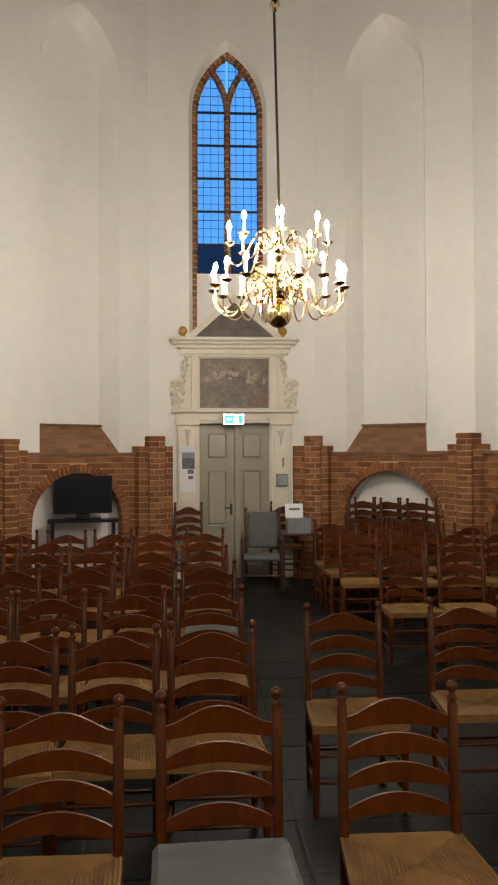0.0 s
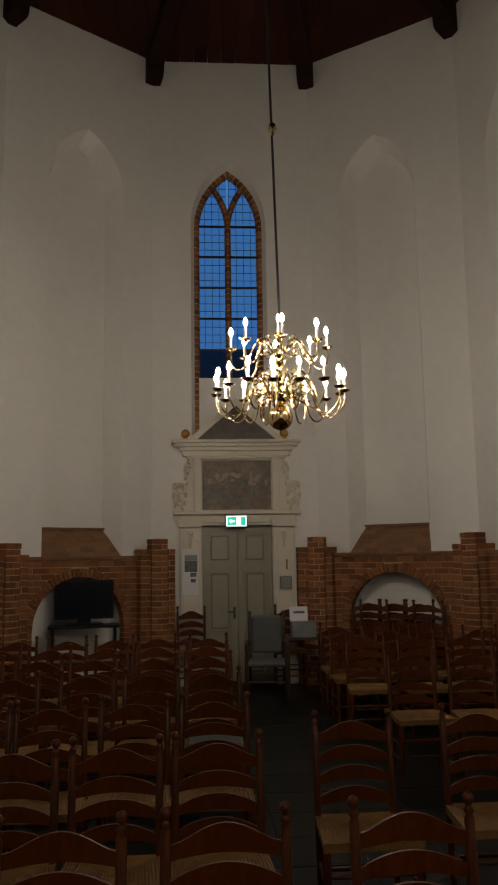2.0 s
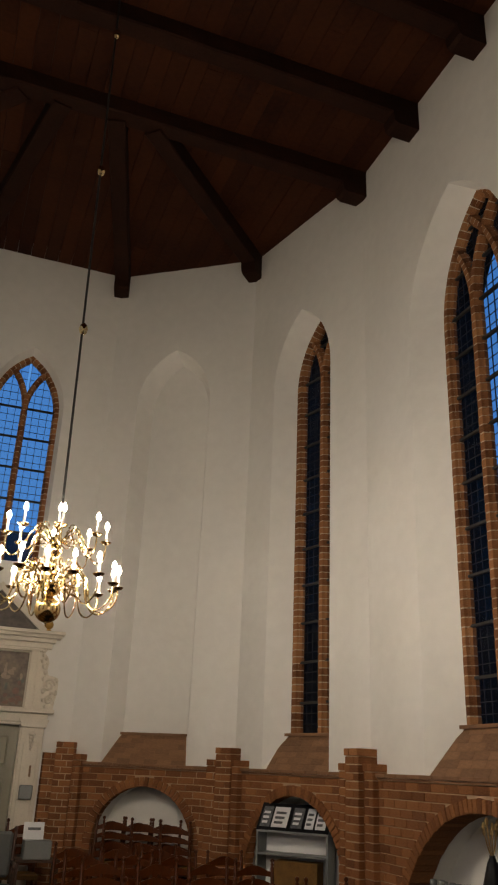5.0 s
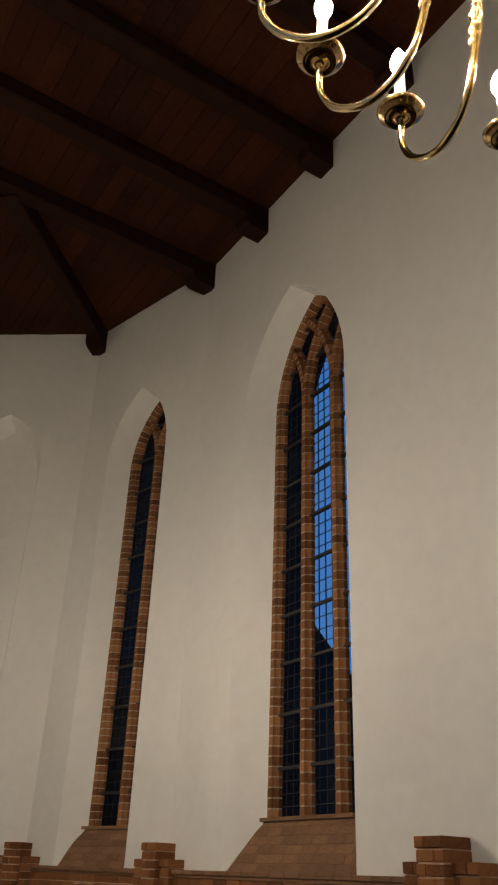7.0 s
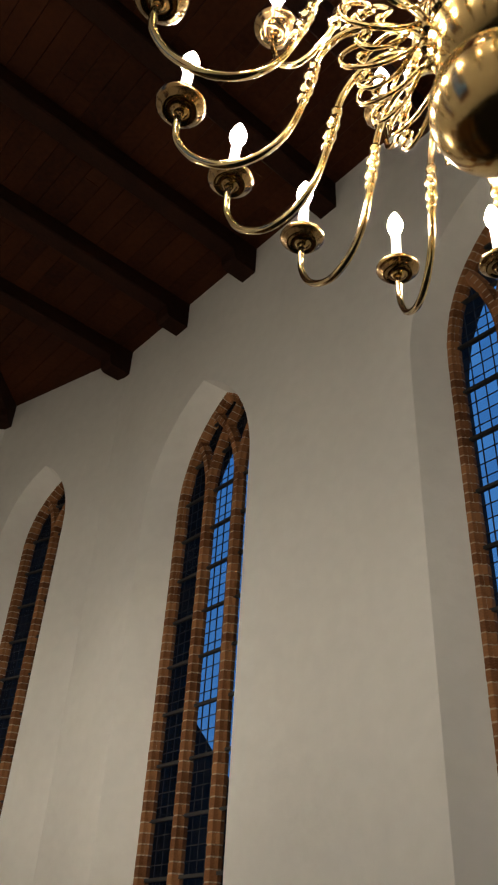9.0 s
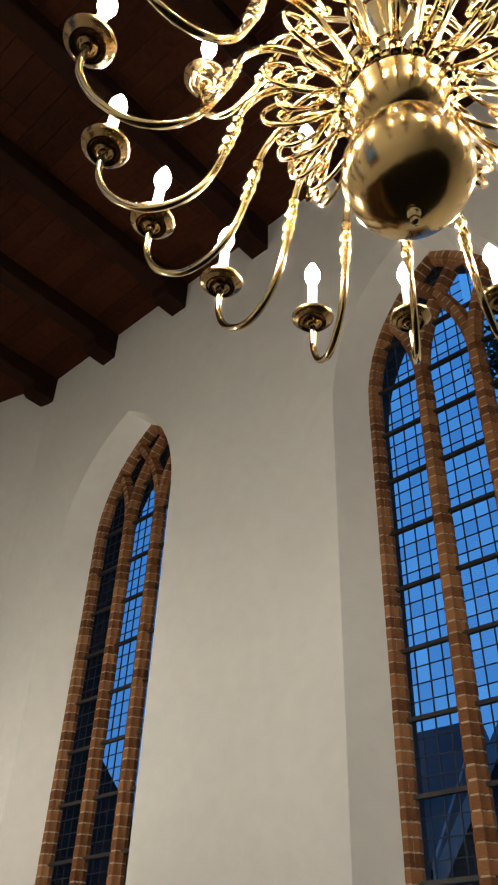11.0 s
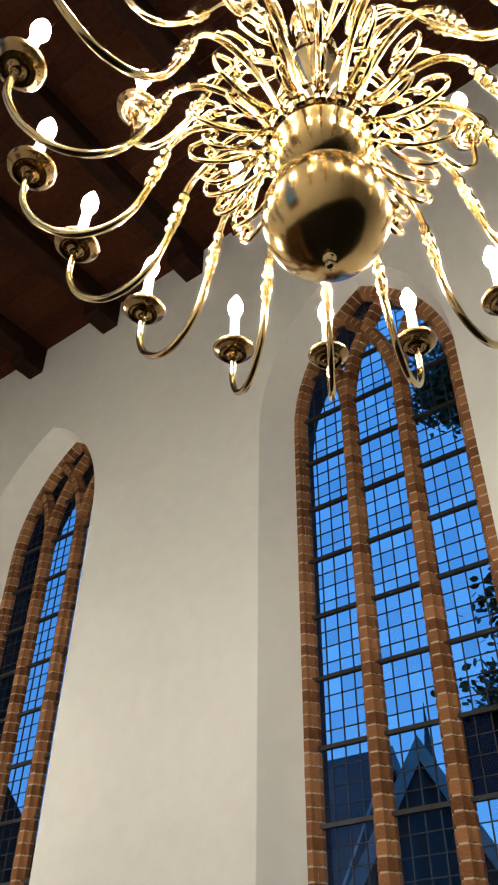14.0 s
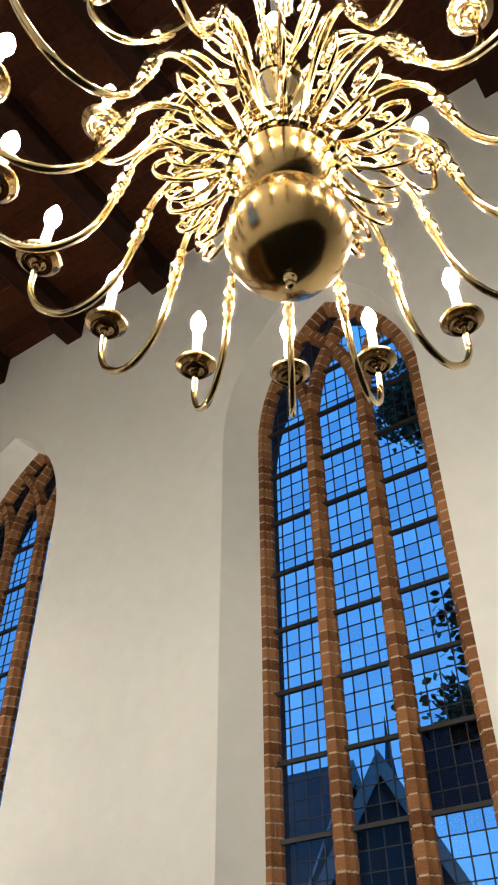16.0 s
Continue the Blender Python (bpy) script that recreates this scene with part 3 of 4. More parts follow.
# ---- ceiling: flat boards on heavy cross beams ----
bm = bmesh.new()
brng = random.Random(12)
x = U4[0] - 0.3
while x < V4[0] + 0.3:
    y = V4[1] - 0.3
    while y < 12.4:
        run = brng.uniform(2.6, 4.4)
        dip = brng.uniform(0.0, 0.006)
        box(x + 0.003, y + 0.002, EAVE + dip, x + 0.217, min(y + run, 12.4), EAVE + 0.05, bm)
        y += run
    x += 0.22
ceiling = solid("ceiling", bm, CEILWOOD, Matrix(), "dark reddish brown flat board ceiling", "ceiling", kind="structure")
solid("roof", box(U4[0] - 1, V4[1] - 1, 10.0, V4[0] + 1, 13.2, 10.2), ROOF, Matrix(), "plain roof deck over the ceiling", "roof", kind="structure")


def beam(a, b, ends, label):
    """A worn, slightly cambered oak beam from a to b under the boards; a bracket block under each end that meets a wall."""
    a, b = Vector(a), Vector(b)
    d, length = (b - a).normalized(), (b - a).length
    m = Matrix.Translation((a.x, a.y, 0)) @ Matrix.Rotation(math.atan2(d.y, d.x), 4, "Z")
    t = thing("ceiling_beam", m, label, "ceiling beam", group="beams of the ceiling")
    bm, rings, n = bmesh.new(), [], 14
    for i in range(n + 1):
        q = i / n
        x, w, low = -0.05 + (length + 0.10) * q, 0.118 + brng.uniform(-.004, .004), 9.345 + (0.05 * math.sin(math.pi * q) if len(ends) > 1 else 0.02 * q) + brng.uniform(-.004, .004)
        rings.append([bm.verts.new(v) for v in ((x, -w, EAVE + 0.02), (x, -w, low + 0.018), (x, -w + 0.018, low), (x, w - 0.018, low), (x, w, low + 0.018), (x, w, EAVE + 0.02))])
    for p, q in zip(rings, rings[1:]):
        for k in range(6):
            bm.faces.new((p[k], p[(k + 1) % 6], q[(k + 1) % 6], q[k]))
    bm.faces.new(rings[0])
    bm.faces.new(list(reversed(rings[-1])))
    part("beam", bm, BEAM, t)
    for e in ends:
        x0, s = (0.0, 1) if e == "a" else (length, -1)
        part("bracket", prism([(x0 - s * 0.08, 9.20), (x0 + s * 0.29, 9.20), (x0 + s * 0.335, 9.235), (x0 + s * 0.35, 9.30), (x0 + s * 0.36, 9.42), (x0 - s * 0.08, 9.42)], -0.121, 0.121), BEAM, t)
    return t


OAK = "dark oak ceiling beam with a bracket block at the wall"
for k in range(17):
    y = 8.02 - 1.36 * k
    beam((V3[0], y), (U3[0], y), "ab", OAK)
for v, x in ((V2, 1.41), (V1, 0.91), (U1, 2 * XC - 0.91), (U2, 2 * XC - 1.41)):
    beam(v, (x, 8.10), "a", OAK)

# ---- low brick walls, piers and sills ----
LOWB = "low red brick wall with a round-arched white niche"
wainscot(F1, 0.30, L1 - 0.30, 1.196, 0.68, LOWB)
wainscot(F2, 0.30, L2 - 0.30, 1.34, 0.87, LOWB)
wainscot(F7, 0.30, L7 - 0.30, L7 - 1.196, 0.68, LOWB)
wainscot(F3, 0.30, 3.66, 2.0, 1.2, LOWB)
PIER = "stepped red brick pier with a raised middle shaft"
pier(V1, F0, L0, F1, PIER, wa=0.34, wb=0.30)
pier(V2, F1, L1, F2, PIER)
pier(V3, F2, L2, F3, PIER)
pier((U1[0] + 0.05, U1[1]), F7, L7, F0, PIER, wa=0.35, wb=0.30)
pier((U2[0] + 0.08, U2[1] + 0.06), F6, L6, F7, PIER, rise=-0.06)
pier((4.38, 8.0 - 3.94), F3, 0, F3, PIER)
sill(F1, 1.12, 0.605, 0.475, 0.30, 2.23, "sloping brick sill below a blind niche")
sill(F7, L7 - 1.12, 0.605, 0.475, 0.30, 2.23, "sloping brick sill below a blind niche")
sill(F2, 1.28, 0.575, 0.50, WIN, 2.25, "sloping brick sill below a narrow window")
sill(F3, 2.03, 0.90, 0.65, WIN, 2.27, "sloping brick sill below a tall window")
# the F5 sills belong to the added, unseen left windows
sill(F5, L5 - 1.97, 0.88, 0.60, WIN, 2.27, "sloping brick sill below a tall window")
sill(F5, L5 - 5.95, 0.91, 0.77, WIN, 2.27, "sloping brick sill below a tall window")
sill(F3, 5.95, 0.91, 0.77, WIN, 2.27, "sloping brick sill below a tall window")

# ---- windows ----
church_window("window_1", F0, CX - 0.03, 0.53, 3.62, 6.92, 7.87, 0.16, 2, "two-light brick window over the door, blue dusk behind", first_bar=5.466, cols=4, rows=4, jamb=0.085, mull=0.10, bar_step=0.50, glaze_from=4.52, bar_to=7.2)
solid("wall_apron", box(CX - 0.03 - 0.50, 0.19, 3.61, CX - 0.03 + 0.50, 0.60, 4.52), PLASTER, F0, "white plastered panel below the end window", "wall", kind="structure")
church_window("window_2", F2, 1.43, 0.55, 2.25, 6.90, 7.93, WIN, 2, "narrow two-light brick window with leaded panes", first_bar=3.6, cols=4, rows=4, course=0.085, mull=0.14)
church_window("window_3", F3, 2.20, 0.80, 2.27, 6.45, 7.84, WIN, 3, "unseen three-light brick window, added to darken the brass reflections and leaded panes", first_bar=3.655, cols=4, rows=4, jamb=0.12, mull=0.14, bar_step=0.478)
# windows 5 and 6 stay out of view; added so the brass reflects darker
church_window("window_5", F5, L5 - 2.19, 0.77, 2.27, 6.45, 7.86, WIN, 3, "unseen three-light brick window, added to darken the brass reflections", first_bar=3.655, cols=4, rows=4, bar_step=0.478)
church_window("window_6", F5, L5 - 6.02, 0.81, 2.27, 6.42, 7.86, WIN, 3, "unseen three-light brick window, added to darken the brass reflections", first_bar=3.63)
church_window("window_4", F3, 6.0, 0.81, 2.27, 6.42, 7.86, WIN, 3, "unseen three-light brick window, added to darken the brass reflections and leaded panes", panes_from=3.1, panes_to=7.0, dark=(2, 3.177, 3.655), first_bar=3.655, rows=4, course=0.085, jamb=0.122, mull=0.14, bar_step=0.478)

# ---- brass chandeliers ----
def chandelier(m, label):
    """Origin at the middle of the ball. Sixteen lower and eight upper arms, each with a drip pan, sleeve and lit bulb."""
    ch = thing("chandelier", m, label, "chandelier", group="chandeliers of the hall")
    ball = [(0.104 * math.sin(math.pi * i / 18), -0.104 * math.cos(math.pi * i / 18)) for i in range(1, 17)]
    part("ball", lathe([(0.012, -0.103)] + ball + [(0.03, 0.100), (0.034, 0.112)], 40), BRASS_DEEP, ch, smooth=True)
    part("finial", lathe([(0.002, -0.130), (0.007, -0.127), (0.009, -0.121), (0.005, -0.115), (0.004, -0.112), (0.010, -0.108), (0.012, -0.104), (0.010, -0.100)], 14), BRASS, ch, smooth=True)
    part("bowl", lathe([(0.032, 0.105), (0.05, 0.118), (0.074, 0.138), (0.083, 0.158), (0.085, 0.176), (0.092, 0.182), (0.092, 0.196), (0.078, 0.202), (0.05, 0.215)], 32), BRASS_DEEP, ch, smooth=True)
    stem = [(0.05, 0.21), (0.034, 0.225), (0.026, 0.25), (0.042, 0.275), (0.05, 0.30), (0.036, 0.325), (0.022, 0.35), (0.036, 0.365), (0.022, 0.38), (0.03, 0.42), (0.042, 0.445), (0.058, 0.47), (0.062, 0.49), (0.048, 0.51), (0.028, 0.53), (0.034, 0.55), (0.05, 0.575), (0.034, 0.60), (0.016, 0.615), (0.02, 0.64), (0.012, 0.655)]
    part("stem", lathe(stem, 24), BRASS, ch, smooth=True)
    # one arm of each tier, along +x
    low = smooth_path([(0.085, 0, 0.19), (0.107, 0, 0.232), (0.142, 0, 0.272), (0.187, 0, 0.296), (0.235, 0, 0.291), (0.268, 0, 0.255), (0.284, 0, 0.207), (0.294, 0, 0.142), (0.302, 0, 0.09), (0.323, 0, 0.028), (0.362, 0, -0.014), (0.42, 0, -0.022), (0.483, 0, 0.018), (0.522, 0, 0.08), (0.53, 0, 0.135), (0.53, 0, 0.165)], 4)
    arm_low = tube(low, 0.0072, 8)
    box(0.078, -0.011, 0.176, 0.102, 0.011, 0.204, arm_low, 0.003)
    foot, head = Vector((0.281, 0, 0.216)), Vector((0.300, 0, 0.108))
    tube([foot.lerp(head, q) for q in (0, .05, .12, .18, .26, .36, .44, .50, .58, .68, .76, .84, .90, .96, 1)], [0.007, 0.0108, 0.0115, 0.0085, 0.0105, 0.0132, 0.0128, 0.0092, 0.0112, 0.0130, 0.0112, 0.0086, 0.0108, 0.0092, 0.007], 12, arm_low)

    def scroll(pts, r=0.005):
        tube(smooth_path(pts, 4), r, 6, arm_low)
        e = pts[-1]
        lathe([(0.002, -0.010), (0.009, -0.004), (0.010, 0.002), (0.005, 0.010)], 8, arm_low, e)
    scroll([(0.10, 0, 0.20), (0.16, 0, 0.17), (0.225, 0, 0.185), (0.235, 0, 0.225), (0.20, 0, 0.245), (0.182, 0, 0.222), (0.20, 0, 0.205)])
    scroll([(0.235, 0, 0.305), (0.215, 0, 0.345), (0.175, 0, 0.36), (0.15, 0, 0.335), (0.168, 0, 0.315)])
    scroll([(0.11, 0, 0.195), (0.14, 0, 0.13), (0.18, 0, 0.105), (0.205, 0, 0.125), (0.19, 0, 0.145)], 0.0045)
    arm_low = mesh_of(arm_low, "arm", BRASS, True)
    up = smooth_path([(0.05, 0, 0.50), (0.09, 0, 0.555), (0.15, 0, 0.60), (0.20, 0, 0.575), (0.235, 0, 0.50), (0.28, 0, 0.405), (0.335, 0, 0.36), (0.385, 0, 0.395), (0.40, 0, 0.46), (0.40, 0, 0.525)], 5)
    arm_up = tube(up, 0.0068, 8)
    for pts in ([(0.06, 0, 0.50), (0.12, 0, 0.48), (0.165, 0, 0.51), (0.15, 0, 0.55), (0.12, 0, 0.535)], [(0.19, 0, 0.585), (0.17, 0, 0.63), (0.13, 0, 0.64), (0.115, 0, 0.615)]):
        tube(smooth_path(pts, 4), 0.0045, 6, arm_up)
        lathe([(0.002, -0.010), (0.009, -0.004), (0.010, 0.002), (0.005, 0.010)], 8, arm_up, pts[-1])
    tube([Vector((0.235, 0, 0.50)).lerp(Vector((0.268, 0, 0.43)), q) for q in (0, .15, .3, .5, .7, .85, 1)], [0.008, 0.014, 0.009, 0.015, 0.009, 0.014, 0.008], 10, arm_up)
    arm_up = mesh_of(arm_up, "arm", BRASS, True)
    pan = mesh_of(lathe([(0.008, -0.018), (0.013, -0.015), (0.015, -0.009), (0.026, -0.007), (0.029, -0.0105), (0.033, -0.009), (0.035, -0.003), (0.042, 0.001), (0.047, 0.007), (0.046, 0.009), (0.038, 0.004), (0.012, 0.000), (0.014, 0.012), (0.012, 0.016)], 28), "drip_pan", BRASS_BROWN, True)
    sleeve = mesh_of(lathe([(0.0105, 0.0), (0.011, 0.004), (0.0105, 0.100), (0.0085, 0.104)], 12), "candle_sleeve", CANDLE, True)
    bulb = mesh_of(lathe([(0.008, 0.0), (0.013, 0.008), (0.0175, 0.022), (0.017, 0.034), (0.012, 0.050), (0.004, 0.066)], 12), "bulb", LIT, True)

    def lit(holder, at):
        p = part("drip_pan", pan, None, holder, m=Matrix.Translation(at))
        part("candle_sleeve", sleeve, None, holder, m=Matrix.Translation(at + Vector((0, 0, 0.012))))
        part("bulb", bulb, None, holder, m=Matrix.Translation(at + Vector((0, 0, 0.116))))
        return p

    for n, mesh, rr, z, first in ((16, arm_low, 0.53, 0.178, ARM_TURN), (8, arm_up, 0.40, 0.538, ARM_TURN - 14.9)):
        for k in range(n):
            swing, rise = BENT.get(k, (crng.uniform(-2, 2), crng.uniform(0.0, 0.035))) if n == 16 else (crng.uniform(-1, 1), crng.uniform(-0.008, 0.012))
            root = Vector((0.085, 0, 0.19)) if n == 16 else Vector((0.05, 0, 0.50))
            bend = Matrix.Translation(root) @ Matrix.Rotation(-math.atan(rise / 0.44), 4, "Y") @ Matrix.Translation(-root)
            a = part("arm", mesh, None, ch, m=Matrix.Translation((0, 0, 0.018 if n == 16 else 0.04)) @ Matrix.Rotation(radians(first + 360 / n * k + swing), 4, "Z") @ bend)
            lit(a, Vector((rr, 0, z)))
    top = part("top_candle", lathe([(0.012, 0.655), (0.03, 0.668), (0.042, 0.678), (0.034, 0.684), (0.014, 0.69)], 20), BRASS, ch, smooth=True)
    lit(top, Vector((0.0, 0, 0.70)))
    return ch


def hanger(x, y, z0, knobs, lean):
    """The iron rod by which a chandelier hangs, with brass knobs on it."""
    h = thing("hanging_rod", Matrix.Translation((x, y, z0)), "dark iron hanging rod with brass knobs", "hanging rod", group="hanging rods")
    topz = EAVE + 0.01 - z0
    part("rod", tube([(0.012, 0, 0), (0.012 + lean * topz * 0.5, 0, topz * 0.5), (0.012 + lean * topz, 0, topz)], 0.011, 8), IRON, h)
    for z in knobs:
        k = z - z0
        part("knob", lathe([(0.012, k - 0.06), (0.03, k - 0.04), (0.042, k), (0.030, k + 0.04), (0.012, k + 0.06)], 16, at=(0.02 + lean * k, 0, 0)), BRASS, h, "brass knob on the rod", smooth=True)
    return h


ARM_TURN = 122.4
crng = random.Random(8)
# arms bent by hand: degrees aside and metres up, for those that differ clearly
BENT = {1: (-3.6, 0.036), 0: (-1.0, 0.018), 15: (1.2, 0.032), 14: (1.8, 0.024), 13: (0.0, 0.018), 12: (-1.3, 0.026), 11: (-0.3, 0.012)}
near_ch = chandelier(Matrix.Translation((0.768, 0.162, 2.915)), "polished brass chandelier with scrolled arms, bulbs lit")
copy_thing(near_ch, Matrix.Translation((0.70, 6.50, 2.925)) @ Matrix.Rotation(radians(-20), 4, "Z"))
hanger(0.70, 6.50, 3.58, (5.46, 7.25, 9.08), -0.02)
hanger(0.768, 0.162, 3.53, (5.4, 7.25, 9.08), 0.0)


# ---- ladder-back chairs ----
def chair(m, label):
    """Origin on the floor below the seat's middle; the sitter looks towards -y."""
    c = thing("chair", m, label, "chair", group="chairs in rows")
    post = [(0.014, 0.0), (0.017, 0.02), (0.019, 0.44), (0.0185, 0.90), (0.012, 0.915), (0.020, 0.925), (0.012, 0.937), (0.010, 0.943), (0.019, 0.955), (0.021, 0.967), (0.014, 0.98), (0.004, 0.985)]
    pm = mesh_of(lathe(post, 12), "back_post", WOOD, True)
    leg = mesh_of(lathe([(0.013, 0.0), (0.017, 0.03), (0.020, 0.30), (0.021, 0.43), (0.015, 0.445)], 12), "leg", WOOD, True)
    for s in (-1, 1):
        part("back_post", pm, None, c, m=Matrix.Translation((s * 0.20, 0.155, 0)) @ Matrix.Rotation(radians(-5), 4, "X"))
        part("leg", leg, None, c, m=Matrix.Translation((s * 0.225, -0.20, 0)))
    for k, (z, hgt) in enumerate(((0.508, 0.076), (0.612, 0.076), (0.712, 0.076), (0.812, 0.095))):
        bm, low, high = bmesh.new(), [], []
        for i in range(13):
            q = i / 12
            x = -0.188 + 0.376 * q
            bow = 0.030 * math.sin(math.pi * q)
            top = hgt * 0.5 + hgt * 0.6 * (math.sin(math.pi * q) ** 0.8 if k < 3 else 0.5 - 0.5 * math.cos(2 * math.pi * (0.5 - abs(q - 0.5)) ** 0.85 / 0.5 ** -0.15))
            bottom = 0.012 * math.sin(math.pi * q)
            y = 0.203 + bow + 0.0875 * (z - 0.5)
            low.append([bm.verts.new((x, y + d, z + bottom)) for d in (-0.007, 0.007)])
            high.append([bm.verts.new((x, y + d, z + top)) for d in (-0.006, 0.006)])
        for i in range(12):
            bm.faces.new((low[i][0], low[i + 1][0], high[i + 1][0], high[i][0]))
            bm.faces.new((low[i][1], high[i][1], high[i + 1][1], low[i + 1][1]))
            bm.faces.new((high[i][0], high[i + 1][0], high[i + 1][1], high[i][1]))
            bm.faces.new((low[i][0], low[i][1], low[i + 1][1], low[i + 1][0]))
        part("slat", bm, WOOD, c)
    # rush seat: four woven triangles of cord that meet along a ridge
    bm = bmesh.new()
    fx, bx, y0, y1, z = 0.245, 0.215, -0.225, 0.205, 0.447
    rings = 15
    prev = None
    for k in range(rings):
        q = k / rings
        for dq, dz in ((0.0, 0.0), (0.5 / rings, 0.0045)):
            s = 1 - (q + dq) * 0.98
            zz = z + 0.012 - 0.016 * (q + dq) + dz
            ring = [bm.verts.new(v) for v in ((-fx * s, y0 * s, zz), (fx * s, y0 * s, zz), (bx * s, y1 * s, zz), (-bx * s, y1 * s, zz))]
            if prev:
                for i in range(4):
                    bm.faces.new((prev[i], prev[(i + 1) % 4], ring[(i + 1) % 4], ring[i]))
            else:
                first = ring
            prev = ring
    bm.faces.new(prev)
    under = [bm.verts.new((v.co.x * 0.99, v.co.y * 0.99, z - 0.03)) for v in first]
    for i in range(4):
        bm.faces.new((first[i], under[i], under[(i + 1) % 4], first[(i + 1) % 4]))
    bm.faces.new(under)
    part("seat", bm, RUSH, c, "woven rush seat")
    rails = (((-0.225, -0.2, 0.30), (0.225, -0.2, 0.30)), ((-0.225, -0.2, 0.17), (0.225, -0.2, 0.17)), ((-0.225, -0.2, 0.24), (-0.20, 0.176, 0.24)), ((0.225, -0.2, 0.24), (0.20, 0.176, 0.24)), ((-0.225, -0.2, 0.12), (-0.20, 0.166, 0.12)), ((0.225, -0.2, 0.12), (0.20, 0.166, 0.12)), ((-0.2, 0.172, 0.20), (0.2, 0.172, 0.20)))
    for a, b in rails:
        part("stretcher", tube([Vector(a).lerp(Vector(b), q) for q in (0, .25, .5, .75, 1)], [0.008, 0.010, 0.0115, 0.010, 0.008], 8), WOOD, c, smooth=True)
    return c


def spot(x, y, turn=0.0, z=0.0):
    return pose(x, y - 0.20, z, 0, 0, turn)


CHAIRS = "brown wooden ladder-back chair with a woven rush seat"
# one row each: y of the back posts, where they stand along x, slant of the row
CHAIR_ROWS = [
    (2.81, [-1.55, -1.0, -0.45, 0.10, 0.73, 1.36, 1.92], 0.06),
    (3.97, [0.10 - 0.47 * k for k in range(6)], 0.10),
    (4.30, [0.83, 1.55, 2.08], 0.14),
    (5.10, [0.12 - 0.48 * k for k in range(6)], 0.10),
    (6.35, [0.14 - 0.50 * k for k in range(7)], 0.05),
    (7.15, [1.86, 2.42, 2.96, 3.48], 0.0),
    (7.35, [0.12 - 0.50 * k for k in range(7)], 0.0),
    (8.25, [0.10 - 0.50 * k for k in range(5)], 0.0),
    (8.65, [1.80, 2.34, 2.86, 3.36], 0.0),
    (9.10, [0.10 - 0.50 * k for k in range(5)], 0.0),
    (9.45, [1.78, 2.30, 2.80, 3.30], 0.0),
    (10.15, [1.74, 2.26, 2.76], 0.0),
]
first_chair = None
for r, (y, xs, slant) in enumerate(CHAIR_ROWS):
    for x in xs:
        m = spot(x + rng.uniform(-.03, .03) * (r > 2), y + slant * x + rng.uniform(-.04, .04) * (r > 2), rng.uniform(-5, 5) if r > 2 else rng.uniform(-1.5, 1.5))
        if first_chair is None:
            first_chair = chair(m, CHAIRS)
        else:
            copy_thing(first_chair, m)

# chairs set apart: against the door wall, and stacked in the niche
for x, y, turn in ((-0.06, 11.45, 2), (1.30, 11.40, -4)):
    copy_thing(first_chair, Matrix.Translation((x, y, 0)) @ Matrix.Rotation(radians(turn), 4, "Z") @ Matrix.Diagonal((0.95, 0.95, 1.15, 1)))
for s in (0.80, 1.18, 1.56):
    p = F1 @ Vector((s, -0.36, 0))
    turn = math.degrees(math.atan2(F1[1][0], F1[0][0])) + rng.uniform(-3, 3)
    copy_thing(first_chair, pose(p.x, p.y, 0, 0, 0, turn))
    copy_thing(first_chair, pose(p.x, p.y, 0.225, 0, 0, turn + 1))
    p = F1 @ Vector((s + 0.17, -0.02, 0))
    copy_thing(first_chair, pose(p.x, p.y, 0, 0, 0, turn + 180))
    copy_thing(first_chair, pose(p.x, p.y, 0.225, 0, 0, turn + 178))


# ---- door, its painted stone surround and what hangs on it ----
def door_leaf(x0, x1, handle_at):
    d = thing("door_leaf", F0, "grey-green panelled wooden door leaf, closed", "door", group="leaves of the double door", kind="structure")
    part("leaf", box(x0, 0.06, 0.0, x1, 0.105, 2.262, bevel=0.004), DOORPAINT, d)
    for z0, z1 in ((0.12, 0.62), (0.74, 1.60), (1.72, 2.15)):
        bm = bmesh.new()
        a, b = x0 + 0.085, x1 - 0.085
        for u0, u1, w0, w1 in ((a, b, z0, z0 + 0.022), (a, b, z1 - 0.022, z1), (a, a + 0.022, z0, z1), (b - 0.022, b, z0, z1)):
            box(u0, 0.030, w0, u1, 0.062, w1, bm)
        part("panel_moulding", bm, DOORPAINT, d)
        part("panel", box(a + 0.035, 0.036, z0 + 0.035, b - 0.035, 0.075, z1 - 0.035, bevel=0.022), DOORPAINT, d)
    if handle_at:
        h = part("door_handle", tube(smooth_path([(handle_at, 0.06, 1.02), (handle_at, 0.02, 1.02), (handle_at - 0.05, 0.012, 1.02), (handle_at - 0.10, 0.014, 1.018)], 4), 0.009, 8), IRON, d, "dark lever handle", smooth=True)
        part("escutcheon", box(handle_at - 0.016, 0.050, 0.92, handle_at + 0.016, 0.058, 1.08, bevel=0.003), IRON, d)
    return d


DC = CX + 0.05
door_leaf(DC - 0.512, DC - 0.003, DC - 0.05)
door_leaf(DC + 0.003, DC + 0.512, None)

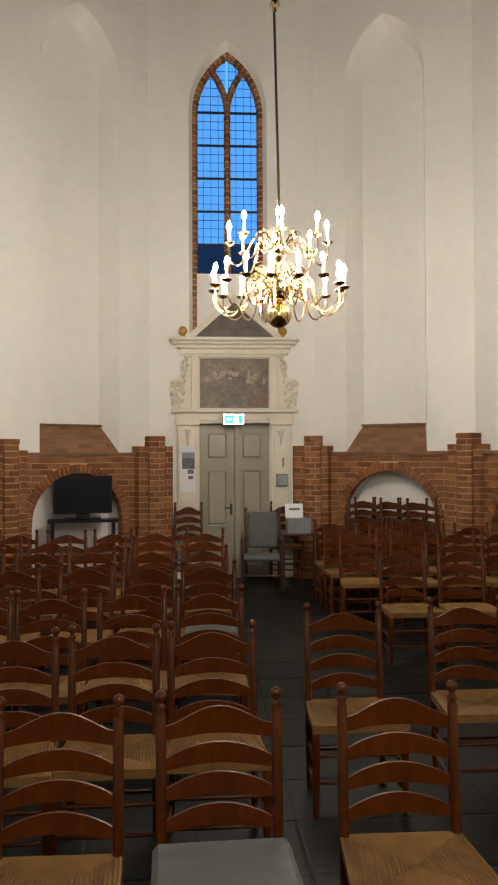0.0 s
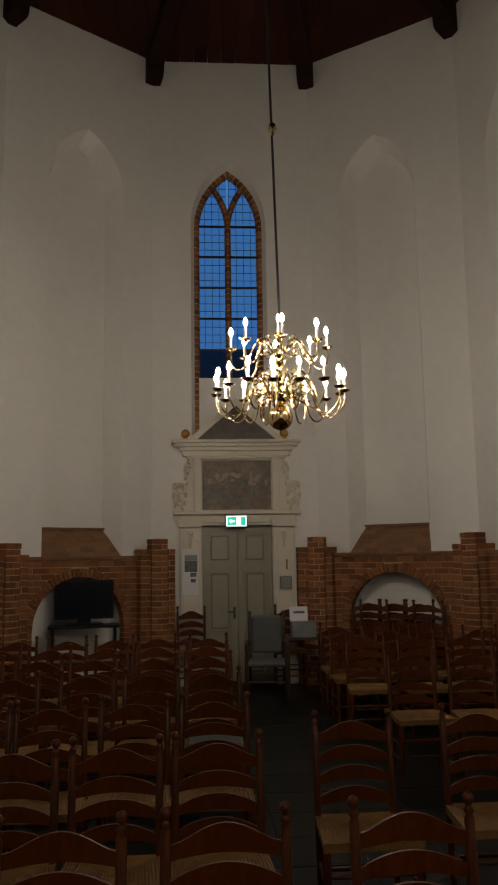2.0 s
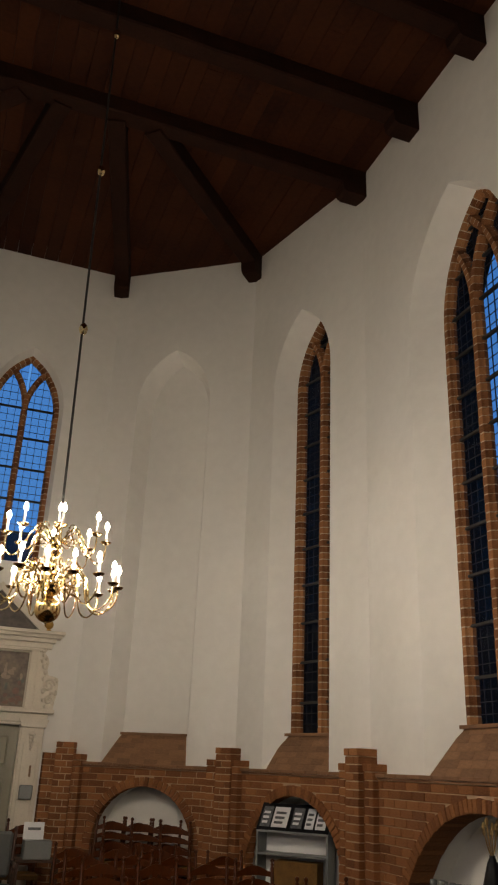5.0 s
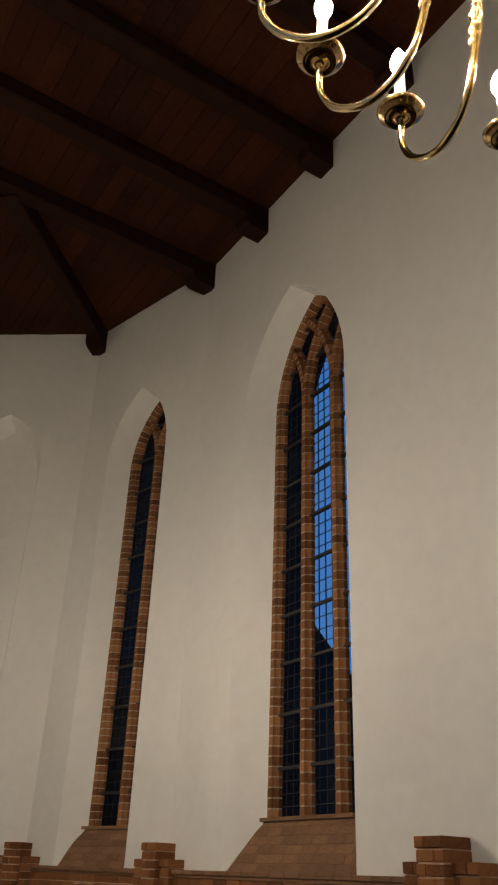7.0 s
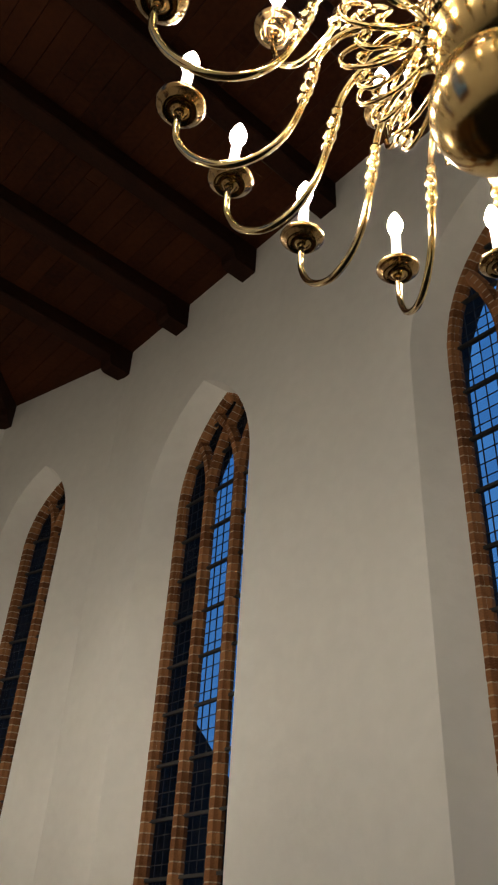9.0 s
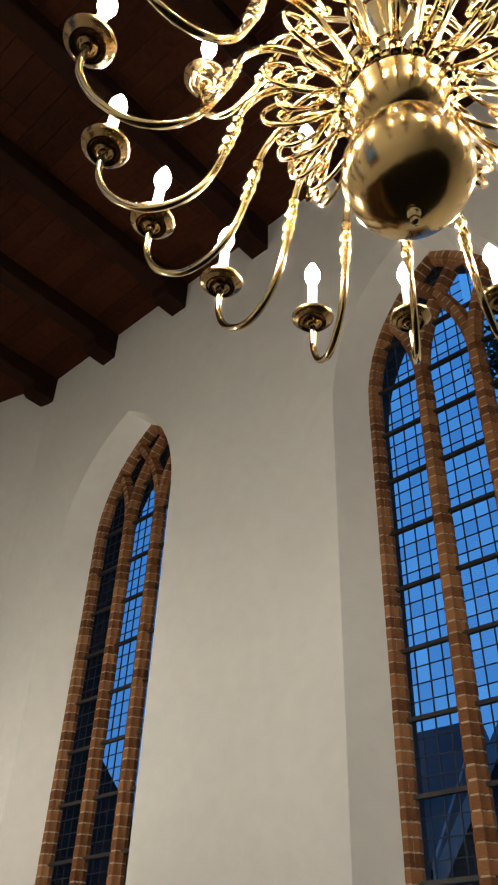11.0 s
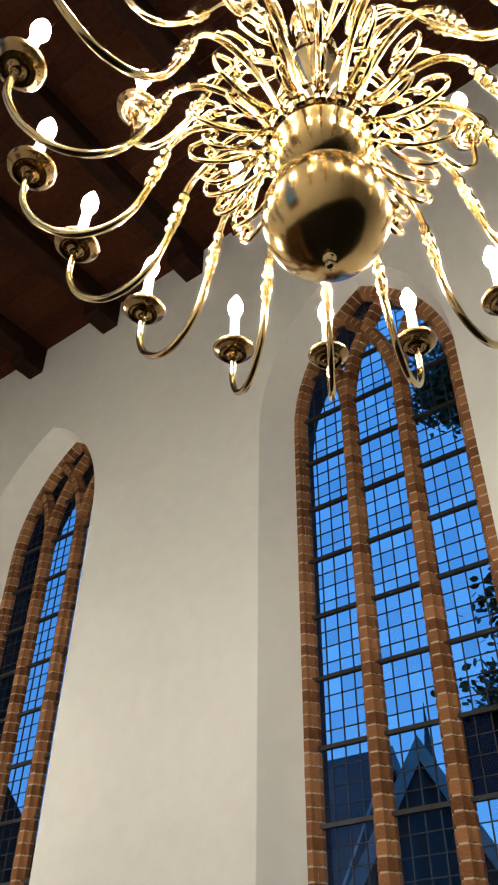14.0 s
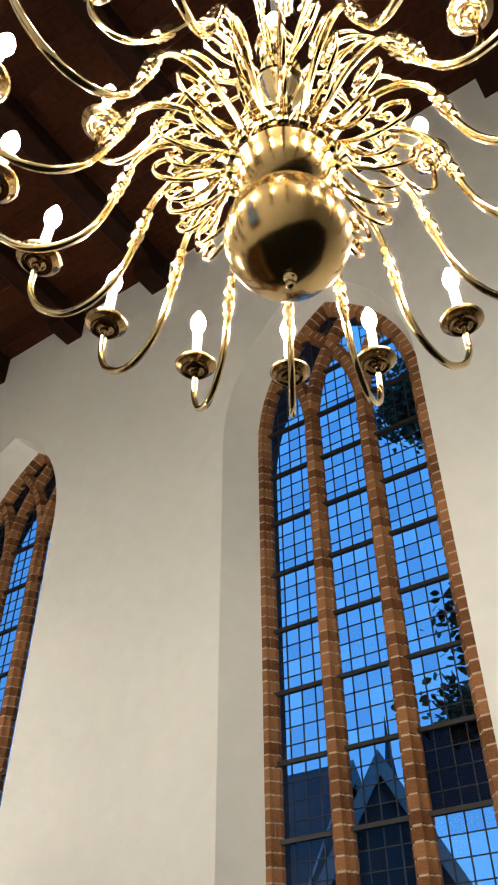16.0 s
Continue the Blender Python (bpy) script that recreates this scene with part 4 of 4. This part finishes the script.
portal = thing("door_surround", F0, "cream painted stone door surround with pilasters and pediment", "door surround", kind="structure")
for s in (-1, 1):
    x = DC + s * 0.685
    part("pilaster", box(x - 0.15, -0.07, 0.0, x + 0.15, 0.0, 2.24, bevel=0.006), STONE, portal)
    part("pilaster_base", box(x - 0.165, -0.10, 0.0, x + 0.165, -0.004, 0.22, bevel=0.01), STONE, portal)
    part("pilaster_panel", box(x - 0.10, -0.082, 0.32, x + 0.10, -0.072, 2.05, bevel=0.004), STONE, portal)
    part("capital", prism([(x - 0.165, 2.24), (x - 0.18, 2.30), (x - 0.20, 2.34), (x + 0.20, 2.34), (x + 0.18, 2.30), (x + 0.165, 2.24)], -0.13, -0.003), STONE, portal)
    drop = bmesh.new()
    for i in range(5):
        lathe([(0.006, -0.03), (0.052 - 0.009 * i, 0.0), (0.006, 0.03)], 8, drop, (x, -0.085, 2.15 - 0.045 * i))
    part("carved_drop", drop, STONE, portal, smooth=True)
    part("jamb", box(DC + s * 0.524 - 0.011, -0.05, 0, DC + s * 0.524 + 0.011, 0.06, 2.26, bevel=0.004), STONE, portal)
    # scrolled side wing beside the painting
    o = [(0.56, 2.47), (0.92, 2.47), (0.915, 2.55), (0.94, 2.66), (0.95, 2.80), (0.93, 2.90), (0.86, 2.92), (0.80, 2.93), (0.775, 3.0), (0.79, 3.10), (0.76, 3.18), (0.72, 3.22), (0.74, 3.30), (0.70, 3.38), (0.56, 3.40)]
    o = [(DC + s * u, z) for u, z in o]
    part("side_wing", prism(o, -0.055, -0.003), STONE, portal, "carved scroll wing")
    curl = bmesh.new()
    for cx_, cz_, r0, turns in ((0.82, 2.80, 0.085, 1.6), (0.84, 2.60, 0.055, 1.3), (0.70, 3.27, 0.045, 1.3)):
        pts = [(DC + s * (cx_ + r0 * (1 - q * 0.75) * math.cos(q * turns * 6.283)), -0.06, cz_ + r0 * (1 - q * 0.75) * math.sin(q * turns * 6.283)) for q in [i / 22 for i in range(23)]]
        tube(pts, 0.020, 6, curl)
    part("carved_scroll", curl, STONE, portal, smooth=True)
    lobes = bmesh.new()
    lrng = random.Random(31)
    for u, z in [(0.93, 2.86), (0.90, 2.88), (0.86, 2.69), (0.92, 2.70), (0.905, 2.56), (0.80, 2.52), (0.76, 2.60), (0.75, 2.72), (0.73, 2.88), (0.75, 2.97), (0.72, 3.05), (0.76, 3.09), (0.74, 3.16), (0.69, 3.12), (0.70, 3.20), (0.73, 3.34), (0.67, 3.35)]:
        q = lrng.uniform(0.018, 0.032)
        lathe([(0.002, -1.5 * q), (0.7 * q, -0.9 * q), (q, 0.1 * q), (0.6 * q, 0.9 * q), (0.002, 1.4 * q)], 8, lobes, (DC + s * u, -0.058, z))
    part("carved_leaves", lobes, STONE, portal, smooth=True)
    part("upper_pilaster", box(DC + s * 0.575 - 0.055, -0.10, 2.47, DC + s * 0.575 + 0.055, -0.003, 3.26, bevel=0.006), STONE, portal)
    part("gilt_ball", lathe([(0.03, 3.525), (0.045, 3.535), (0.018, 3.55)] + [(0.066 * math.sin(math.pi * i / 10), 3.615 - 0.066 * math.cos(math.pi * i / 10)) for i in range(1, 10)], 16, at=(DC + s * 0.73 - 0.02, -0.10, 0)), GILT, portal, "gilded ball on a foot", smooth=True)
for z0, z1, half, dep in ((2.262, 2.30, 0.84, 0.085), (2.30, 2.42, 0.86, 0.075), (2.42, 2.475, 0.93, 0.15), (3.235, 3.28, 0.66, 0.10), (3.28, 3.36, 0.80, 0.085), (3.36, 3.42, 0.84, 0.13), (3.42, 3.47, 0.91, 0.17), (3.47, 3.52, 0.95, 0.20)):
    part("entablature", box(DC - half, -dep, z0, DC + half, -0.002, z1 - 0.002, bevel=0.008), STONE, portal)
part("tympanum", prism([(DC - 0.60, 3.52), (DC + 0.60, 3.52), (DC, 4.05)], -0.05, -0.002), CANVAS_DARK, portal, "dark painted gable field")
for s in (-1, 1):
    a, b = Vector((DC + s * 0.72, 3.52)), Vector((DC, 4.15))
    part("raking_cornice", prism([(a.x, a.y), (b.x, b.y), (b.x, b.y - 0.105), (a.x - s * 0.13, a.y)], -0.12, -0.002), STONE, portal)

painting = thing("painting", F0, "dim old painted scene in a cream frame", "painting")
part("canvas", box(DC - 0.52, -0.03, 2.476, DC + 0.52, -0.004, 3.235), CANVAS, painting)
prng = random.Random(9)
for i in range(46):
    x, z = DC + prng.uniform(-0.46, 0.46), prng.choice((2.95, 2.90, 2.75, 2.65, 2.60)) + prng.uniform(-0.07, 0.07)
    w, h = prng.uniform(0.02, 0.06), prng.uniform(0.02, 0.055)
    o = [(x + w * math.cos(a) * prng.uniform(.7, 1.1), z + h * math.sin(a) * prng.uniform(.7, 1.1)) for a in [k * 0.785 for k in range(8)]]
    k = 0 if z > 2.86 else (1 if x > DC + 0.05 and prng.random() < 0.6 else 2)
    part("paint_patch", prism(o, -0.0315 - 0.0001 * i, -0.029), PIGMENTS[k], painting)
for u0, u1, w0, w1 in ((-0.53, 0.53, 3.215, 3.233), (-0.53, 0.53, 2.476, 2.492), (-0.53, -0.505, 2.492, 3.215), (0.505, 0.53, 2.492, 3.215)):
    part("frame_side", box(DC + u0, -0.055, w0, DC + u1, -0.004, w1, bevel=0.006), STONE, painting)

sign = thing("exit_sign", F0, "lit green and white emergency exit sign", "exit sign")
part("housing", box(DC - 0.175, -0.21, 2.235, DC + 0.135, -0.152, 2.40, bevel=0.008), PAPER, sign)
part("face", box(DC - 0.165, -0.2155, 2.243, DC + 0.125, -0.2105, 2.392), SIGN_WHITE, sign)
part("green_field", box(DC - 0.150, -0.2175, 2.258, DC + 0.112, -0.2156, 2.377), SIGN_GREEN, sign)
part("door_symbol", box(DC - 0.020, -0.2195, 2.268, DC + 0.045, -0.2176, 2.366), SIGN_WHITE, sign)
part("arrow_symbol", prism([(DC - 0.128, 2.318), (DC - 0.095, 2.352), (DC - 0.095, 2.331), (DC - 0.045, 2.331), (DC - 0.045, 2.305), (DC - 0.095, 2.305), (DC - 0.095, 2.284)], -0.2195, -0.2176), SIGN_WHITE, sign)

poster = thing("poster", F0, "white notice with dark photographs on the pilaster", "poster")
part("sheet", box(DC - 0.80, -0.090, 1.27, DC - 0.57, -0.083, 1.93), PAPER, poster)
part("photograph", box(DC - 0.77, -0.092, 1.60, DC - 0.585, -0.0905, 1.76), INK, poster)
part("photograph", box(DC - 0.69, -0.092, 1.53, DC - 0.60, -0.0905, 1.59), INK, poster)
part("photograph", box(DC - 0.68, -0.092, 1.45, DC - 0.61, -0.0905, 1.50), INK, poster)
part("photograph", box(DC - 0.77, -0.092, 1.762, DC - 0.585, -0.0905, 1.84), GREY, poster, "pale grey top of the photograph")
mbox = solid("letter_box", box(DC + 0.605, -0.16, 1.345, DC + 0.775, -0.083, 1.52, bevel=0.012), GREY, F0, "small grey metal box on the pilaster", "wall box")
mb = solid("thermometer", box(DC + 0.70, -0.10, 1.62, DC + 0.725, -0.083, 1.76, bevel=0.004), PALEWOOD, F0, "slim pale wooden wall thermometer", "thermometer")


# ---- television in the niche ----
tv = thing("television", pose(-1.48, 11.02, 0, 0, 0, 8), "black flat television on a dark open stand, switched off", "television")
part("bezel", box(-0.385, -0.03, 1.02, 0.385, 0.035, 1.53, bevel=0.008), BLACK, tv)
part("screen", box(-0.362, -0.034, 1.047, 0.362, -0.0305, 1.508), SCREEN, tv)
part("neck", box(-0.09, -0.01, 0.962, 0.09, 0.03, 1.03), BLACK, tv)
part("stand_foot", box(-0.24, -0.12, 0.945, 0.24, 0.12, 0.963, bevel=0.006), BLACK, tv)
part("shelf", box(-0.46, -0.20, 0.91, 0.46, 0.16, 0.945, bevel=0.004), BLACK, tv)
for x in (-0.42, 0.38):
    part("side_panel", box(x, -0.18, 0.0, x + 0.04, 0.15, 0.91), BLACK, tv)
part("lower_shelf", box(-0.38, -0.17, 0.45, 0.38, 0.15, 0.475), BLACK, tv)


# ---- brochure stand in the corner niche ----
STAND = Matrix.Translation(F2 @ Vector((1.34, -0.10, 0))) @ Matrix.Rotation(radians(-46), 4, "Z")
sh = thing("brochure_stand", STAND, "grey painted stand with a sloping rack of brochures", "brochure stand")
for x in (-0.435, 0.41):
    part("side_panel", box(x, 0.0, 0.0, x + 0.025, 0.26, 1.20, bevel=0.003), GREY, sh)
for z in (0.25, 0.62, 0.95, 1.18):
    part("shelf", box(-0.41, 0.0, z, 0.41, 0.26, z + 0.022), GREY, sh)
part("back_panel", box(-0.41, 0.245, 0.1, 0.41, 0.26, 1.2), PAPER, sh)
rack = prism([(0.0, 1.20), (0.20, 1.48), (0.215, 1.47), (0.23, 1.20)], -0.44, 0.44)
rack.transform(Matrix.Rotation(radians(90), 4, "Z") @ Matrix.Diagonal((1, -1, 1, 1)))
part("rack", rack, BLACK, sh, "black sloping rack")
for k, (x, w) in enumerate(((-0.34, 0.12), (-0.165, 0.19), (0.045, 0.13), (0.20, 0.10), (0.335, 0.12))):
    lean = Matrix.Translation((x, 0.095, 1.335)) @ Matrix.Rotation(radians(-35.5), 4, "X")
    part("brochure", box(-w / 2, -0.018, -0.13, w / 2, -0.012, 0.12), PAPER if k in (1, 3, 4) else INK, sh, m=lean)
    for j in range(3):
        part("print", box(-w * 0.36, -0.0195, -0.09 + 0.06 * j, w * (0.2 + 0.05 * j), -0.0181, -0.06 + 0.06 * j), INK if k in (1, 3, 4) else PAPER, sh, m=lean)
solid("cardboard_box", box(-0.22, 0.03, 0.643, 0.30, 0.23, 0.90, bevel=0.006), RUSH, STAND, "pale brown cardboard box on the stand's shelf", "box")

# ---- glass-topped table with a vase, in the wide niche ----
tb = thing("display_table", F3 @ Matrix.Translation((2.0, -0.02, 0)), "dark display table with a glass top", "table")
part("top", box(-0.75, -0.22, 0.93, 0.9, 0.30, 0.97, bevel=0.004), BLACK, tb)
for x in (-0.70, 0.85):
    for y in (-0.18, 0.26):
        part("leg", box(x - 0.025, y - 0.025, 0, x + 0.025, y + 0.025, 0.93), BLACK, tb)
grng = random.Random(3)
jar_mesh = mesh_of(lathe([(0.026, 0.0), (0.03, 0.004), (0.03, 0.05), (0.026, 0.056)], 12), "tea_light", GREY, True)
for i in range(9):
    t_ = solid("tea_light", bmesh.new(), None, F3 @ Matrix.Translation((1.36 + 0.075 * i, -0.14 + grng.uniform(-.05, .06), 0.970)), "small pale glass tea light on the table", "tea light", group="tea lights on the table")
    t_.data = jar_mesh
vase = thing("vase", F3 @ Matrix.Translation((2.02, -0.03, 0.97)), "black conical vase with dried stalks", "vase")
part("body", lathe([(0.10, 0.0), (0.105, 0.01), (0.045, 0.24), (0.022, 0.29), (0.026, 0.30)], 20), BLACK, vase, smooth=True)
for i in range(9):
    a = i * 0.7
    e = Vector((0.07 * math.cos(a), 0.05 * math.sin(a), 0.50 + 0.04 * math.sin(i * 2.1)))
    st = tube(smooth_path([(0, 0, 0.27), e * 0.6 + Vector((0, 0, 0.08)), e], 4), 0.004, 5)
    lathe([(0.003, -0.03), (0.014, -0.01), (0.012, 0.02), (0.003, 0.04)], 6, st, e)
    part("dried_stalk", st, PLANT, vase)

# ---- armchair with grey cushions and a small table by the door ----
arm = thing("armchair", pose(0.90, 10.55, 0, 0, 0, -6), "wooden armchair with grey cloth seat and back", "armchair")
for s in (-1, 1):
    part("back_post", lathe([(0.018, 0), (0.022, 0.4), (0.021, 1.03), (0.013, 1.045), (0.024, 1.06), (0.022, 1.085), (0.004, 1.10)], 12, at=(s * 0.22, 0.22, 0)), DARKWOOD, arm, smooth=True)
    part("leg", lathe([(0.018, 0), (0.023, 0.44), (0.02, 0.66), (0.026, 0.69), (0.01, 0.70)], 12, at=(s * 0.25, -0.22, 0)), DARKWOOD, arm, smooth=True)
    part("armrest", tube([(s * 0.22, 0.22, 0.72), (s * 0.245, 0.0, 0.725), (s * 0.25, -0.25, 0.70)], 0.02, 8), DARKWOOD, arm, smooth=True)
    part("stretcher", tube([(s * 0.22, 0.22, 0.2), (s * 0.25, -0.22, 0.2)], 0.012, 8), DARKWOOD, arm)
part("back_cushion", box(-0.20, 0.175, 0.56, 0.20, 0.25, 1.04, bevel=0.03), CLOTH, arm, "grey cloth back")
part("seat_cushion", box(-0.245, -0.245, 0.43, 0.245, 0.20, 0.50, bevel=0.025), CLOTH, arm, "grey cloth seat")
part("stretcher", tube([(-0.25, -0.22, 0.25), (0.25, -0.22, 0.25)], 0.012, 8), DARKWOOD, arm)

tab = thing("side_table", pose(1.42, 10.80, 0, 0, 0, 0), "small dark wooden side table", "table")
part("tabletop", box(-0.26, -0.17, 0.72, 0.26, 0.17, 0.75, bevel=0.006), DARKWOOD, tab)
for x in (-0.23, 0.23):
    for y in (-0.14, 0.14):
        part("leg", box(x - 0.02, y - 0.02, 0, x + 0.02, y + 0.02, 0.72), DARKWOOD, tab)
nb = thing("notice_card", pose(1.36, 10.84, 0.95, -10, 0, 0), "white card with dark lettering bars, leaning on a pale box", "notice card")
part("card", box(-0.12, -0.006, 0.0, 0.12, 0.006, 0.19), PAPER, nb)
part("text_bar", box(-0.07, -0.008, 0.10, 0.08, -0.0061, 0.13), INK, nb)
bx = solid("white_box", box(-0.15, -0.12, 0.0, 0.17, 0.12, 0.20, bevel=0.006), GREY, pose(1.40, 10.80, 0.75), "pale box on the side table", "box")

cu = solid("seat_cushion", box(-0.235, -0.22, 0.0, 0.225, 0.20, 0.045, bevel=0.02), CLOTH, pose(0.11, 2.57, 0.461, 0, 0, 2), "thin grey-blue cushion on a rush seat", "cushion")
cu2 = solid("seat_cushion", box(-0.20, -0.20, 0.0, 0.20, 0.18, 0.035, bevel=0.016), CLOTH, pose(0.14, 6.15, 0.461, 0, 0, -3), "thin grey-blue cushion on a rush seat", "cushion")

# ---- outside: paving, buttresses, houses, spire and tree ----
solid("ground", box(-120, -120, -0.9, 120, 120, -0.31), GRASS, Matrix(), "dark paving round the building at dusk", "ground", kind="structure")
STEPS = [(2.5, 4.05), (1.6, 4.75), (1.25, 6.2), (1.2, 9.5)], [(1.30, 5.2), (1.25, 6.2), (1.2, 9.5)], [(2.5, 8.3), (1.9, 9.2)]
for v, turn, steps in zip((V3, (4.38, 4.06), V2), (8, 0, 36), STEPS):
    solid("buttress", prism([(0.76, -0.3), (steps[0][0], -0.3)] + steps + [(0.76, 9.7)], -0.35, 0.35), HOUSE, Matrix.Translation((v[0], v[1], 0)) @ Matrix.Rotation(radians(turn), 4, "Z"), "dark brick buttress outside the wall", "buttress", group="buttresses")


def house(m, w, d, eave, ridge, label, windows=True):
    """A gabled house; its gable looks towards -x of its own frame."""
    h = thing("house", m, label, "house", group="houses outside")
    gable = prism([(-w / 2, -0.3), (w / 2, -0.3), (w / 2, eave), (0, ridge), (-w / 2, eave)], 0, d)
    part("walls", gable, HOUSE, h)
    for s in (-1, 1):
        part("roof_slope", prism([(0, ridge + 0.05), (s * (w / 2 + 0.3), eave - 0.3), (s * (w / 2 + 0.3), eave - 0.1), (0, ridge + 0.28)], -0.25, d + 0.25), ROOF, h)
        part("barge_board", prism([(0, ridge + 0.30), (0, ridge - 0.42), (s * (w / 2 + 0.35), eave - 0.85), (s * (w / 2 + 0.35), eave - 0.15)], -0.36, -0.27), BOARD, h, "weathered pale barge board")
    if windows:
        for z in (1.0, 3.6, eave - 0.6):
            for x in (-w * 0.28, 0, w * 0.28):
                wdw = part("window", box(x - 0.4, -0.06, z, x + 0.4, -0.01, z + 1.6), GREY, h)
                part("pane", box(x - 0.33, -0.08, z + 0.07, x + 0.33, -0.062, z + 1.53), SCREEN, wdw)
    return h


house(pose(22, 10.3, 0, 0, 0, -62), 4.2, 9.0, 6.2, 10.0, "dark gabled house with a slate roof and pale barge boards", windows=False)
house(pose(24, 12.5, 0, 0, 0, 0), 6.5, 9.0, 6.4, 10.75, "dark house with a broad slate roof", windows=False)
house(pose(-6, 27.5, 0, 0, 0, -90), 8.0, 14.0, 5.5, 8.7, "dark house behind the end wall", windows=False)
house(pose(24, 3.0, 0, 0, 0, -80), 7.0, 10.0, 7.5, 10.8, "dark gabled house beyond the trees")
sp = thing("spire", pose(30, 13.65, 0), "slim dark church spire beyond the roofs", "spire")
part("tower", box(-0.8, -0.8, -0.3, 0.8, 0.8, 11.0), HOUSE, sp)
part("spire_cone", lathe([(0.45, 11.0), (0.10, 13.6), (0.015, 14.8)], 8), ROOF, sp)


def tree(m, height, crown_at, spread, leaves, seed):
    """Tapered trunk, limbs, and a loose crown of single leaves in clumps."""
    t = thing("tree", m, "leafy dark tree against the dusk sky", "tree", group="trees outside")
    r = random.Random(seed)
    wood = tube(smooth_path([(0, 0, -0.4), (0.1, 0.05, height * 0.3), (-0.1, 0.1, height * 0.65), (0.05, 0, height * 0.95)], 5), [0.22 - 0.19 * i / 15 for i in range(16)], 8)
    ends = []
    for i in range(34):
        z = height * (r.uniform(0.86, 0.97) if i < 9 else r.uniform(0.36, 0.46) if i < 18 else r.uniform(0.45, 0.85))
        a, l = r.uniform(0, 6.283), r.uniform(0.5, 1.0) * spread * (1.25 if i < 18 else 0.85)
        e = Vector((math.cos(a) * l, math.sin(a) * l, z + r.uniform(0.1, 1.0)))
        tube(smooth_path([(0, 0, z - 0.4), e * 0.5 + Vector((0, 0, z * 0.5 - 0.1)), e], 4), [0.06, 0.055, 0.05, 0.045, 0.04, 0.03, 0.025, 0.02, 0.012], 6, wood)
        ends += [e, e * 0.75 + Vector((0, 0, z * 0.25))]
    part("trunk", wood, BARK, t)
    verts, faces = [], []
    for i in range(leaves):
        e = r.choice(ends)
        c = e + Vector((r.gauss(0, 0.27), r.gauss(0, 0.27), r.gauss(0, 0.20)))
        u = Vector((r.gauss(0, 1), r.gauss(0, 1), r.gauss(0, 0.6))).normalized()
        v = u.cross(Vector((r.gauss(0, 1), r.gauss(0, 1), r.gauss(0, 1)))).normalized()
        s = r.uniform(0.04, 0.085)
        k = len(verts)
        verts += [tuple(c - u * s), tuple(c - u * s * 0.3 + v * s * 0.55), tuple(c + u * s * 0.45 + v * s * 0.5), tuple(c + u * s), tuple(c + u * s * 0.45 - v * s * 0.5), tuple(c - u * s * 0.3 - v * s * 0.55)]
        faces.append(tuple(range(k, k + 6)))
    me = bpy.data.meshes.new("crown")
    me.from_pydata(verts, [], faces)
    me.materials.append(LEAF)
    ob = new("crown", me)
    ob.parent = t
    tagged(ob, kind="stuff")
    return t


tree(pose(10.2, 1.58, 0), 12.4, 6.0, 1.75, 40000, 5)
